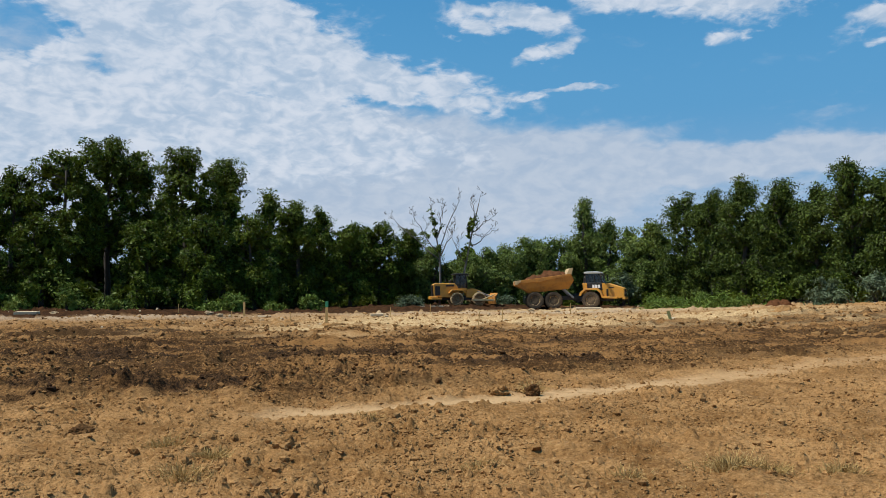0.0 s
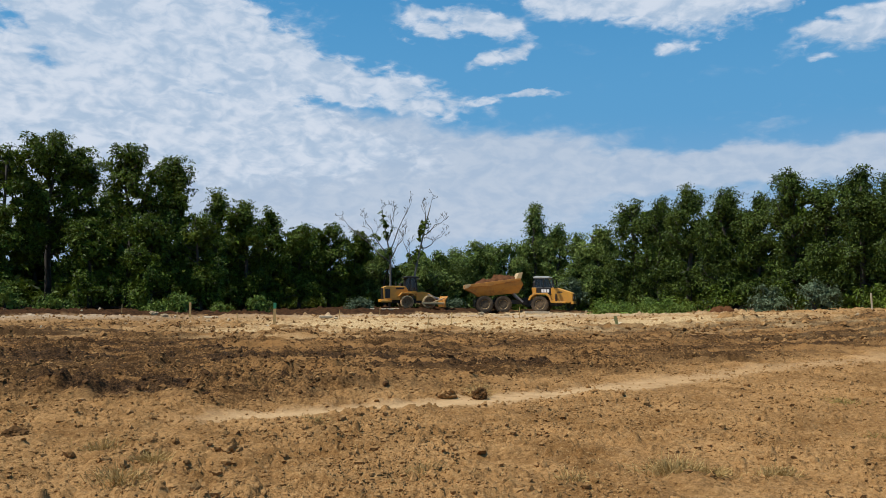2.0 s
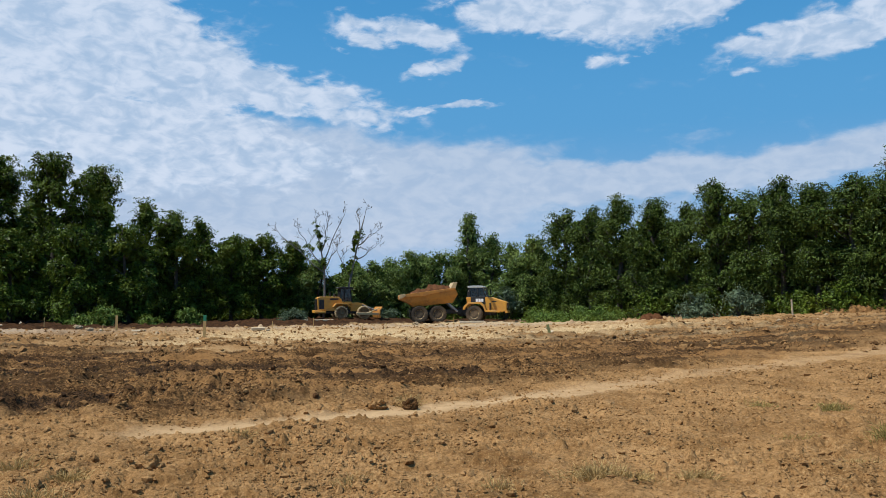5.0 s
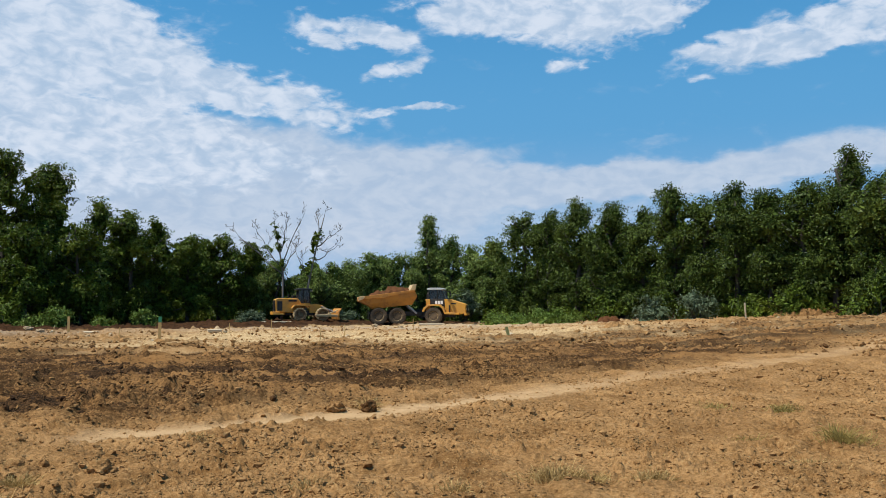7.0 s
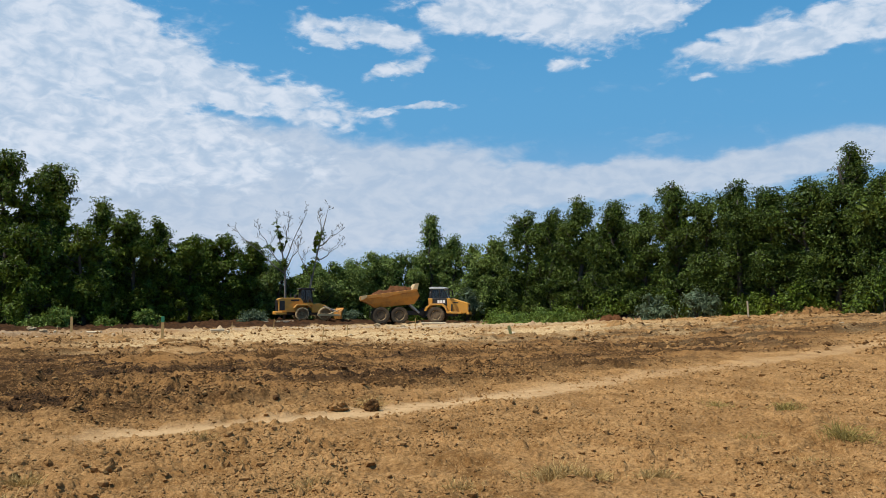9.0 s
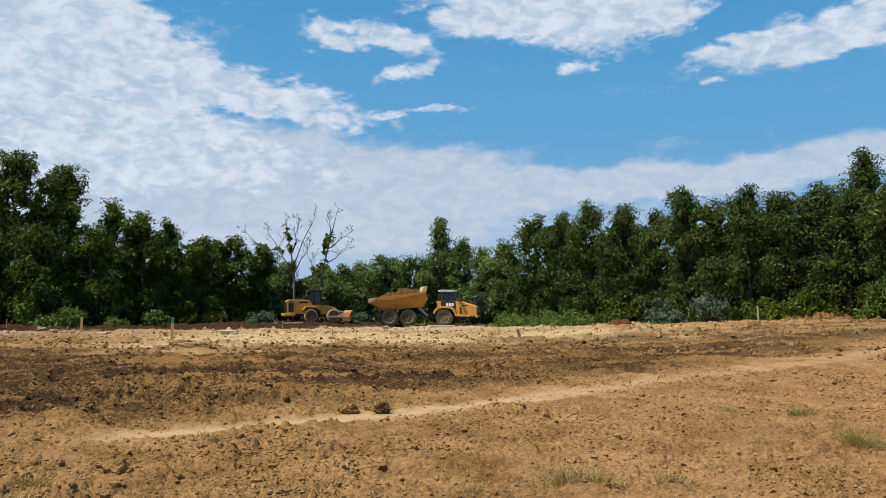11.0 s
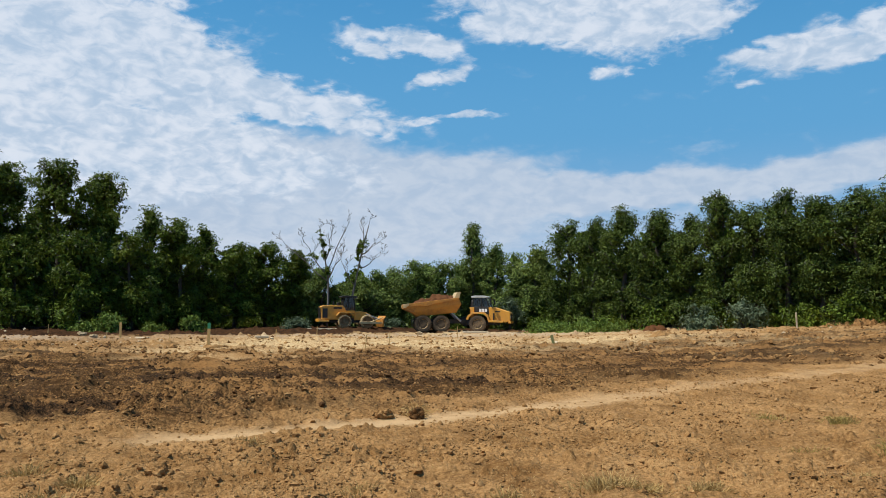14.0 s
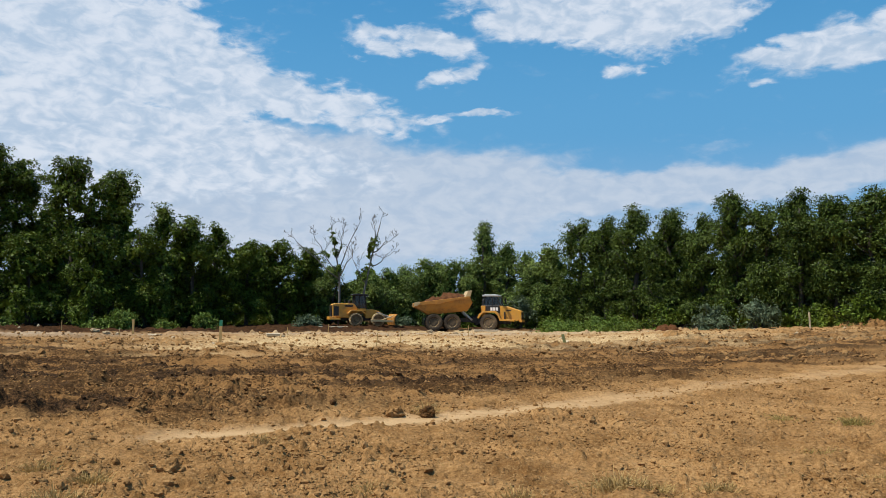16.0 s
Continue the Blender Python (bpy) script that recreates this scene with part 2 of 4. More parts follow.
M_MOIST = soil("moist_clods", (0.025, 0.013, 0.006), (0.11, 0.055, 0.022))
M_TURNED = soil("turned_earth", (0.066, 0.031, 0.011), (0.28, 0.148, 0.055), 9.0)
M_STONE = soil("pale_stones", (0.32, 0.23, 0.13), (0.52, 0.42, 0.28))
M_LOAD = soil("load_soil", (0.042, 0.017, 0.007), (0.12, 0.05, 0.02))
M_STRAW = leafy("dry_grass", (0.26, 0.165, 0.055), (0.52, 0.355, 0.145), (0.42, 0.29, 0.09), 0.2, 0.8)
M_GREENGRASS = leafy("green_grass", (0.17, 0.135, 0.035), (0.38, 0.29, 0.09), (0.48, 0.34, 0.11), 0.25, 0.7)

m, n, b, _ = material("tinted_glass")
b.inputs["Base Color"].default_value = (0.05, 0.065, 0.065, 1)
b.inputs["Roughness"].default_value, b.inputs["Transmission Weight"].default_value = 0.05, 0.85
M_GLASS = m
# windscreen glass: part-opaque pale colour stands for the reflected sky
m, n, b, _ = material("sky_pale_glass")
b.inputs["Base Color"].default_value = (0.75, 0.82, 0.82, 1)
b.inputs["Roughness"].default_value, b.inputs["Transmission Weight"].default_value = 0.04, 0.6
M_SCREEN = m

# earth: zones come from the sheet's own masks
m, n, b, _ = material("earth")
p = n.add("ShaderNodeTexCoord").outputs["Object"]
c, mid, grain, speck, vary, gritty = dry_tone(n, p)
st = n.add("ShaderNodeMapping")
st.inputs["Scale"].default_value, st.inputs["Rotation"].default_value = (0.12, 0.75, 1.0), (0, 0, radians(-9))
n.link(p, st.inputs[0])
rut = n.noise(st.outputs[0], 1.0, 6, 0.6)
brown = n.mix(n.ramp(n.math("ADD", n.math("MULTIPLY", rut, 0.6), n.math("MULTIPLY", grain, 0.4)), 0.45, 0.56), (0.024, 0.011, 0.004), (0.235, 0.119, 0.041))
c = n.mix(n.math("MULTIPLY", attr(n, "churn"), n.ramp(vary, 0.25, 0.7, 1.0, 0.8)), c, brown)
c = n.mix(n.math("MULTIPLY", attr(n, "pale"), n.ramp(n.math("ADD", n.math("MULTIPLY", mid, 0.5), n.math("MULTIPLY", grain, 0.5)), 0.36, 0.54, 0.2, 1.0)), c, n.mix(n.ramp(gritty, 0.42, 0.56), (0.30, 0.18, 0.075), (0.62, 0.45, 0.235)))
c = n.mix(n.math("MULTIPLY", attr(n, "track"), n.ramp(mid, 0.3, 0.6, 0.55, 1.0)), c, n.mix(gritty, (0.43, 0.262, 0.118), (0.60, 0.40, 0.21)))
c = n.mix(n.math("MULTIPLY", attr(n, "gravel"), n.ramp(grain, 0.35, 0.6, 0.3, 1.0)), c, n.mix(speck, (0.27, 0.20, 0.13), (0.52, 0.44, 0.33)))
c = n.mix(attr(n, "moist"), c, n.mix(n.ramp(gritty, 0.44, 0.58), (0.010, 0.006, 0.003), (0.11, 0.056, 0.022)))
c = n.mix(attr(n, "dark"), c, n.mix(n.ramp(mid, 0.3, 0.7), (0.022, 0.010, 0.004), (0.068, 0.031, 0.012)))
n.put(b.inputs["Base Color"], c)
b.inputs["Roughness"].default_value = 0.95
b.inputs["Specular IOR Level"].default_value = 0.06
bump(n, b, n.math("ADD", n.math("MULTIPLY", grain, 0.8), n.math("MULTIPLY", speck, 0.4)), 0.75, 0.055)
M_EARTH = m


# ---- building helpers ----
def mesh_of(name, verts, faces, mat, smooth=False):
    me = bpy.data.meshes.new(name)
    me.from_pydata(verts, [], faces)
    me.materials.append(mat)
    if smooth:
        me.polygons.foreach_set("use_smooth", [True] * len(me.polygons))
    return me


def quads(name, verts, nq, mat, smooth=False):
    """A mesh of nq loose four-sided leaves, from a flat array of 4 * nq points."""
    me = bpy.data.meshes.new(name)
    me.vertices.add(4 * nq), me.loops.add(4 * nq), me.polygons.add(nq)
    me.vertices.foreach_set("co", np.ascontiguousarray(verts, dtype=np.float32).ravel())
    me.loops.foreach_set("vertex_index", np.arange(4 * nq, dtype=np.int32))
    me.polygons.foreach_set("loop_start", np.arange(0, 4 * nq, 4, dtype=np.int32))
    me.materials.append(mat)
    me.update(calc_edges=True)
    return me


def part(name, bm, mat, parent, label="", smooth=False):
    me = bpy.data.meshes.new(name)
    bm.to_mesh(me)
    bm.free()
    me.materials.append(mat)
    if smooth:
        me.polygons.foreach_set("use_smooth", [True] * len(me.polygons))
    ob = new(name, me)
    ob.parent = parent
    return tagged(ob, label)


def prism(profile, y0, y1, bevel=0.0, m=None):
    """A side profile in x and z, carried across from y0 to y1."""
    bm = bmesh.new()
    a = [bm.verts.new((x, y0, z)) for x, z in profile]
    c = [bm.verts.new((x, y1, z)) for x, z in profile]
    bm.faces.new(a), bm.faces.new(c[::-1])
    for i in range(len(a)):
        j = (i + 1) % len(a)
        bm.faces.new((a[j], a[i], c[i], c[j]))
    bmesh.ops.recalc_face_normals(bm, faces=bm.faces)
    if bevel:
        bmesh.ops.bevel(bm, geom=bm.edges[:], offset=bevel, segments=1, affect="EDGES", clamp_overlap=True)
    if m is not None:
        bm.transform(m)
    return bm


def block(x0, x1, y0, y1, z0, z1, bevel=0.02, m=None):
    return prism([(x0, z0), (x1, z0), (x1, z1), (x0, z1)], y0, y1, bevel, m)


def lathe(profile, count=28, m=None):
    """A profile of radius and place along y, turned round the y axis."""
    bm = bmesh.new()
    rings = []
    for r, y in profile:
        rings.append([bm.verts.new((r * math.cos(2 * math.pi * i / count), y, r * math.sin(2 * math.pi * i / count))) for i in range(count)])
    for a, c in zip(rings, rings[1:]):
        for i in range(count):
            j = (i + 1) % count
            bm.faces.new((a[i], a[j], c[j], c[i]))
    for ring in (rings[0], rings[-1]):
        bm.faces.new(ring)
    bmesh.ops.recalc_face_normals(bm, faces=bm.faces)
    if m is not None:
        bm.transform(m)
    return bm


def rod(a, c, r0, r1=None, sides=8):
    bm = bmesh.new()
    tube(bm, [Vector(a), Vector(c)], [r0, r0 if r1 is None else r1], sides)
    return bm


def tube(bm, points, radii, sides=7):
    rings = []
    for i, (p, r) in enumerate(zip(points, radii)):
        d = (points[min(i + 1, len(points) - 1)] - points[max(i - 1, 0)]).normalized()
        u = d.orthogonal().normalized() if i == 0 else (u - d * u.dot(d)).normalized()
        v = d.cross(u)
        rings.append([bm.verts.new(p + (u * math.cos(2 * math.pi * k / sides) + v * math.sin(2 * math.pi * k / sides)) * r) for k in range(sides)])
    for a, c in zip(rings, rings[1:]):
        for k in range(sides):
            j = (k + 1) % sides
            bm.faces.new((a[k], a[j], c[j], c[k]))
    bm.faces.new(rings[0][::-1]), bm.faces.new(rings[-1])


def joined(*bms):
    out = bmesh.new()
    for one in bms:
        me = bpy.data.meshes.new("tmp")
        one.to_mesh(me)
        one.free()
        out.from_mesh(me)
        bpy.data.meshes.remove(me)
    return out


def root(name, m, label, category, group=""):
    ob = new(name)
    ob.empty_display_size = 0.3
    ob.matrix_world = m
    return tagged(ob, label, category, group)


# ---- ground ----
def lattice(ix, iy, seed):
    h = (ix.astype(np.int64) * 374761393 + iy.astype(np.int64) * 668265263 + seed * 974634541) & 0xFFFFFFFF
    h = ((h ^ (h >> 13)) * 1274126177) & 0xFFFFFFFF
    return ((h ^ (h >> 16)) & 0xFFFF) / 65535.0


def vnoise(x, y, seed):
    ix, iy = np.floor(x), np.floor(y)
    fx, fy = x - ix, y - iy
    fx, fy = fx * fx * (3 - 2 * fx), fy * fy * (3 - 2 * fy)
    a, b2 = lattice(ix, iy, seed), lattice(ix + 1, iy, seed)
    c2, d = lattice(ix, iy + 1, seed), lattice(ix + 1, iy + 1, seed)
    return (a * (1 - fx) + b2 * fx) * (1 - fy) + (c2 * (1 - fx) + d * fx) * fy


def fbm(x, y, seed, octaves=3):
    """Layered noise about zero."""
    out, amp = 0.0, 1.0
    for k in range(octaves):
        c, s = math.cos(0.6 + k), math.sin(0.6 + k)
        out = out + amp * (vnoise((x * c - y * s) * 2.03**k, (x * s + y * c) * 2.03**k, seed + k) - 0.5)
        amp *= 0.55
    return out


def smooth(lo, hi, v):
    t = np.clip((v - lo) / (hi - lo), 0, 1)
    return t * t * (3 - 2 * t)


def spot(x, y, cx, cy, rx, ry, tilt=0.0):
    c, s = math.cos(radians(tilt)), math.sin(radians(tilt))
    u, v = (x - cx) * c + (y - cy) * s, (y - cy) * c - (x - cx) * s
    return np.exp(-((u / rx) ** 2 + (v / ry) ** 2))


def zones(x, y):
    """How much each place is wheel track, churned, pale, gravelly, moist or dark soil."""
    wob = fbm(x * 0.5, y * 0.5, 31, 3)
    trail = np.interp(x, [-12, -2.6, -0.1, 2.6, 5.6, 10.4, 25], [8.6, 11.2, 12.4, 14.0, 16.2, 19.8, 30])
    sp = y - trail
    far = np.hypot(x, y)
    track = np.exp(-((sp / (0.52 + 0.02 * np.clip(x, -3, 12)) + wob * 0.9) ** 4)) * smooth(-3.6, -2.2, x + wob) * (1 - 0.55 * smooth(2, 9, x))
    churn = smooth(0.9, 4.2, sp + wob * 3) * (1 - smooth(29, 42, y - 0.12 * x - 0.32 * np.clip(x, 0, 20) + wob * 14 + 9 * fbm(x * 0.25, y * 1.1, 101, 3) - 9 * (1 - smooth(-16, -4, x))) * (1 - 0.3 * (1 - smooth(-16, -4, x))))
    ragged = fbm(x * 0.9, y * 2.2, 37, 4)
    moist = np.clip(spot(x, y, -6.0, 14.4, 4.2, 1.0, 4) + 0.95 * spot(x, y, -4.5, 21.3, 5.5, 0.8, 3) + spot(x, y, 1.0, 18.7, 2.2, 0.9) + 0.3 * spot(x, y, -11, 26, 9, 2.0, -3) + 0.25 * spot(x, y, -11, 20, 8, 4) + 0.4 * spot(x, y, 2, 25, 8, 1.2, 4), 0, 1)
    moist = smooth(0.22, 0.52, moist * 0.8 + ragged * 0.8) * smooth(0.05, 0.3, moist)
    pale = smooth(30, 42, y + wob * 8) * (1 - smooth(76, 88, far))
    pale = pale * np.clip(0.36 + 0.9 * spot(x, y, 1, 46, 8, 10) + 0.8 * spot(x, y, 18, 50, 7, 6) + 0.8 * spot(x, y, 14, 76, 12, 9) + wob * 0.8, 0, 1)
    pale = pale * (0.12 + 0.88 * smooth(-15, -4, x + wob * 4)) * (1 - 0.6 * smooth(20, 30, x))
    gravel = 0.9 * spot(x, y, -26, 58, 12, 4.5) + 0.7 * spot(x, y, 6, 66, 20, 4) + 0.6 * spot(x, y, 16, 76, 7, 3)
    bank = y - 72.8 - 0.48 * x
    dark = smooth(-1.2, 1.2, bank + wob * 5) * (1 - smooth(12, 15.5, x + wob * 3))
    dark = np.maximum(dark, smooth(87, 92, y + 0.6 * x + wob * 3) * (y > 40) * (x > 14))
    return sp, dict(track=track, churn=churn, moist=moist, pale=pale, gravel=np.clip(gravel, 0, 1) * (1 - dark), dark=dark)


def lie(x, y):
    """The broad lie of the land."""
    far = np.hypot(x, y)
    h = 0.043 * np.maximum(0, x - 0.25 * y - 0.5) * smooth(22, 52, far)
    h = h + 0.019 * np.maximum(0, -x - 15) * smooth(40, 80, far)
    h = h + (0.05 + 0.27 * smooth(-14, -5, x)) * smooth(0, 11, y - 75.5 - 0.46 * x) * (1 - smooth(4, 14, x))
    return np.where(far > 160, np.minimum(h, 1.4), h)


def lumps_of(x, y, cell, seed, share, small, large):
    """Half-sunk round clods, one in a share of the cells, with radii given in cells."""
    u, v = x / cell, y / cell
    edge = 0.75 + 0.55 * vnoise(u * 3.1, v * 3.1, seed + 5)
    u = u + 0.35 * (vnoise(u * 1.9, v * 1.9, seed + 6) - 0.5)
    iu, iv = np.floor(u), np.floor(v)
    best = np.zeros_like(u)
    for i in (-1, 0, 1):
        for j in (-1, 0, 1):
            a, c = iu + i, iv + j
            r = (small + (large - small) * lattice(a, c, seed + 2) ** 2) * edge
            d = ((u - a - lattice(a, c, seed)) ** 2 + (v - c - lattice(a, c, seed + 1)) ** 2) / r**2
            hump = np.clip(1 - d, 0, 1) ** 0.75 * r * (0.5 + 0.7 * lattice(a, c, seed + 4))
            best = np.maximum(best, np.where(lattice(a, c, seed + 3) < share, hump, 0))
    return best * cell


def height(x, y):
    sp, z = zones(x, y)
    far = np.hypot(x, y)
    near = 1 - smooth(20, 34, far)
    churn, moist = z["churn"], z["moist"]
    lumps = fbm(x * 3.1, y * 3.1, 3, 4)
    furrow = fbm(x * 0.22, (y - 0.12 * x) * 1.9, 23, 3)
    comb = fbm(x * 0.45, (y - 0.12 * x) * 3.4, 97, 3)
    ridge = fbm(x * 0.07, (y - 0.16 * x) * 0.5, 29, 3)
    patchy = smooth(0.30, 0.72, 0.6 * vnoise(x * 0.45, y * 0.6, 67) + 0.4 * vnoise(x * 1.5, y * 1.9, 68))
    rows = smooth(-0.05, 0.3, fbm(x * 0.16, (y - 0.12 * x) * 0.95, 83, 3) + 0.25 * fbm(x * 1.1, y * 1.6, 84, 2))
    crust = smooth(0.0, 0.16, fbm(x * 2.4, y * 3.4, 53, 4)) * (0.4 + 1.2 * vnoise(x * 2, y * 2, 79))
    rough = (0.05 + 0.025 * near) * lumps + 0.045 * furrow + 0.07 * fbm(x * 0.6, y * 0.6, 5, 2) + 0.046 * crust * (0.3 + 0.7 * patchy)
    rough = rough + near * (0.85 * lumps_of(x, y, 0.075, 301, 0.25 + 0.55 * patchy, 0.14, 0.52) + 0.95 * lumps_of(x, y, 0.19, 321, 0.08 + 0.30 * patchy, 0.14, 0.42) + 0.012 * fbm(x * 22, y * 26, 59, 3))
    turned = 0.12 + 0.88 * rows
    rough = rough + churn * (0.07 * comb + 0.10 * furrow + 0.26 * ridge + 0.07 * lumps + 0.10 * rows)
    rough = rough + np.maximum(churn * (0.25 + 0.75 * rows), moist) * (1 - smooth(45, 60, far)) * (1.15 * lumps_of(x, y, 0.17, 341, 0.30 + 0.4 * rows, 0.18, 0.55) + 0.75 * lumps_of(x, y, 0.42, 361, 0.08 + 0.30 * turned, 0.14, 0.42))
    rough = rough + moist * (0.05 * lumps + 0.35 * lumps_of(x, y, 0.6, 381, 0.45, 0.2, 0.45))
    rough = rough + smooth(32, 50, y) * (0.13 * fbm(x * 0.4, y * 0.4, 41, 3) + 0.07 * lumps + 0.9 * lumps_of(x, y, 0.8, 391, 0.30, 0.1, 0.32))
    rough = rough + z["dark"] * (0.22 * fbm(x * 0.9, y * 0.9, 47, 3) + 0.10 * lumps)
    rough = rough * (1 - 0.9 * z["track"]) - 0.03 * z["track"]
    return lie(x, y) + rough * (1 - smooth(120, 200, far)) * smooth(1.5, 5.5, far), z


def ground_sheet():
    az = np.radians(np.concatenate([np.linspace(-180, -34, 60), np.linspace(-31.5, 42.5, 740), np.linspace(45, 179, 56)]))
    r = np.concatenate([np.arange(0.3, 4.6, 0.3), np.arange(4.7, 6.4, 0.15), np.arange(6.45, 12, 0.031), np.arange(12, 20, 0.066), np.arange(20, 30, 0.11), np.arange(30, 52, 0.3), np.arange(52, 98, 0.75), np.geomspace(98, 2500, 26)])
    A, R = np.meshgrid(az, r)
    x, y = R * np.sin(A), R * np.cos(A)
    z, masks = height(x, y)
    nr, na = x.shape
    idx = np.arange(nr * na).reshape(nr, na)
    nxt = np.roll(idx, -1, axis=1)
    f = np.stack([idx[:-1], nxt[:-1], nxt[1:], idx[1:]], -1).reshape(-1, 4)[:, ::-1]
    co = np.stack([x, y, z], -1).reshape(-1, 3)
    co = np.concatenate([co, [[0, 0, float(z[0].mean())]]])
    hub = nr * na
    tris = np.stack([np.full(na, hub), idx[0], nxt[0]], -1)
    me = bpy.data.meshes.new("ground")
    nl = f.size + tris.size
    me.vertices.add(len(co)), me.loops.add(nl), me.polygons.add(len(f) + na)
    me.vertices.foreach_set("co", co.astype(np.float32).ravel())
    me.loops.foreach_set("vertex_index", np.concatenate([f.ravel(), tris.ravel()]).astype(np.int32))
    me.polygons.foreach_set("loop_start", np.concatenate([np.arange(len(f)) * 4, f.size + np.arange(na) * 3]).astype(np.int32))
    me.materials.append(M_EARTH)
    me.update(calc_edges=True)
    for k, v in masks.items():
        at = me.attributes.new(k, "FLOAT", "POINT")
        at.data.foreach_set("value", np.append(v.ravel(), 0).astype(np.float32))
    return tagged(new("ground", me), "graded brown earth building site with ruts, clods and a pale wheel track", "ground", kind="structure")


ground_sheet()


def gz(x, y):
    return float(height(np.array([float(x)]), np.array([float(y)]))[0][0])


def lz(x, y):
    return float(lie(np.array([float(x)]), np.array([float(y)]))[0])


# ---- trees ----
rng = np.random.default_rng(7)


def leaves(lobes, count, size, droop=0.02, per=20, reach=0.85):
    """Flattened, drooping sprays of leaf blades round a set of lobes, with coarser leaves inside; flat array of 4 points a leaf."""
    lob = np.array(lobes)
    inner = count // 4
    outer = count - inner
    k = outer // per + 1
    area = lob[:, 3] ** 2.2
    which = rng.choice(len(lob), k, p=area / area.sum())
    d = rng.normal(size=(k, 3)) + np.array([0, 0, 0.25])
    d /= np.linalg.norm(d, axis=1)[:, None]
    rad = lob[which, 3] * (0.5 + 0.6 * rng.random(k) ** 0.6) * (1 + 0.2 * rng.normal(size=k).clip(-1.5, 2.4))
    c = lob[which, :3] + d * rad[:, None] * np.array([1, 1, 0.9])
    up = d * 0.85 + np.array([0, 0, 0.55]) + rng.normal(size=(k, 3)) * 0.25
    up /= np.linalg.norm(up, axis=1)[:, None]
    u = np.cross(up, rng.normal(size=(k, 3)))
    u /= np.linalg.norm(u, axis=1)[:, None] + 1e-9
    v = np.cross(up, u)
    r = reach * (0.45 + 0.6 * rng.random(k))
    c, u, v, up, r = [np.repeat(q, per, 0)[:outer] for q in (c, u, v, up, r)]
    a, t = rng.random(outer) * 6.283, np.sqrt(rng.random(outer))
    ray = u * np.cos(a)[:, None] + v * np.sin(a)[:, None] * 0.75
    c = c + ray * (r * t)[:, None] + up * (0.10 * r * rng.normal(size=outer))[:, None] - np.array([0, 0, 0.16]) * (r * t * t)[:, None]
    core = lob[rng.choice(len(lob), inner, p=area / area.sum())]
    c = np.concatenate([c, core[:, :3] * np.array([0.68, 0.68, 0.96]) + rng.normal(size=(inner, 3)) * core[:, 3:] * 0.27])
    c[:, 2] = np.maximum(c[:, 2], 0.06)
    along = np.concatenate([ray * 0.8 + rng.normal(size=(outer, 3)) * 0.5, rng.normal(size=(inner, 3))])
    along[:, 2] -= droop
    along /= np.linalg.norm(along, axis=1)[:, None]
    side = np.cross(along, np.concatenate([up + rng.normal(size=(outer, 3)) * 0.38, rng.normal(size=(inner, 3))]))
    side /= np.linalg.norm(side, axis=1)[:, None] + 1e-9
    s = (size * (0.55 + 0.8 * rng.random(count)) * np.concatenate([np.ones(outer), np.full(inner, 2.5)]))[:, None]
    sag = np.array([0, 0, -0.18]) * s
    tip = c + along * s * 0.62 + sag
    base = c - along * s * 0.5 + sag * 0.4
    return np.stack([base, c + side * s * 0.22, tip, c - side * s * 0.22], 1).reshape(-1, 3)


def crown_lobes(h, width, low, airy, shape):
    """Lobes of a crown h high, clear of the ground to low; airy opens gaps between them."""
    out = []
    n_l = int((38 if airy else 48) * (0.6 + h / 22) * (0.6 + width / 16))
    for k in range(n_l):
        t = ((k + rng.random()) / n_l) ** 0.92
        z = low + (h - low) * t
        if shape == "round":
            env = math.sqrt(max(0.0, 1 - (2 * t - 0.85) ** 2 / 1.6))
        elif shape == "cone":
            env = 1.0 - 0.72 * t
        else:
            env = math.sqrt(max(0.03, 1 - (t * 1.01) ** 3)) * (0.85 + 0.15 * math.sin(5 * t + h))
        a, rr = rng.random() * 6.283, rng.random() ** 0.45 * env * width / 2
        rad = (0.95 if airy else 1.12) * (0.45 + 0.9 * rng.random()) * (width / 9) ** 0.4 * (1.0 - 0.42 * t)
        zc = min(z, h - rad * 0.85)
        out.append((rr * math.cos(a), rr * math.sin(a), zc, rad))
    for k in range(4):
        out.append((rng.normal() * 0.35 * (k + 0.4), rng.normal() * 0.35 * (k + 0.4), h - 0.55 - 0.75 * k, 0.5 + 0.22 * k))
    return out


def limbs(lobes, h, thick, mat, every=2, lean=0.0):
    bm = bmesh.new()
    top = 0.86 * h
    pts = [Vector((lean * (k / 6) ** 2 + rng.normal() * 0.05 * k, rng.normal() * 0.05 * k, top * k / 6 - (0.3 if k == 0 else 0))) for k in range(7)]
    tube(bm, pts, [thick * (1.25 - k / 6) + 0.03 for k in range(7)], 8)
    for lx, ly, lzz, lr in lobes[::every]:
        z0 = max(0.18 * h, min(lzz - 0.25 * math.hypot(lx, ly) - 0.8, top * 0.95))
        k = z0 / top * 6
        i = min(5, int(k))
        s = pts[i].lerp(pts[i + 1], k - i)
        e = Vector((lx, ly, lzz))
        mid = s.lerp(e, 0.5) + Vector((rng.normal() * 0.2, rng.normal() * 0.2, -0.25))
        tube(bm, [s, mid, e], [thick * 0.36 * (1.15 - z0 / h), thick * 0.22, 0.03], 5)
    return bm


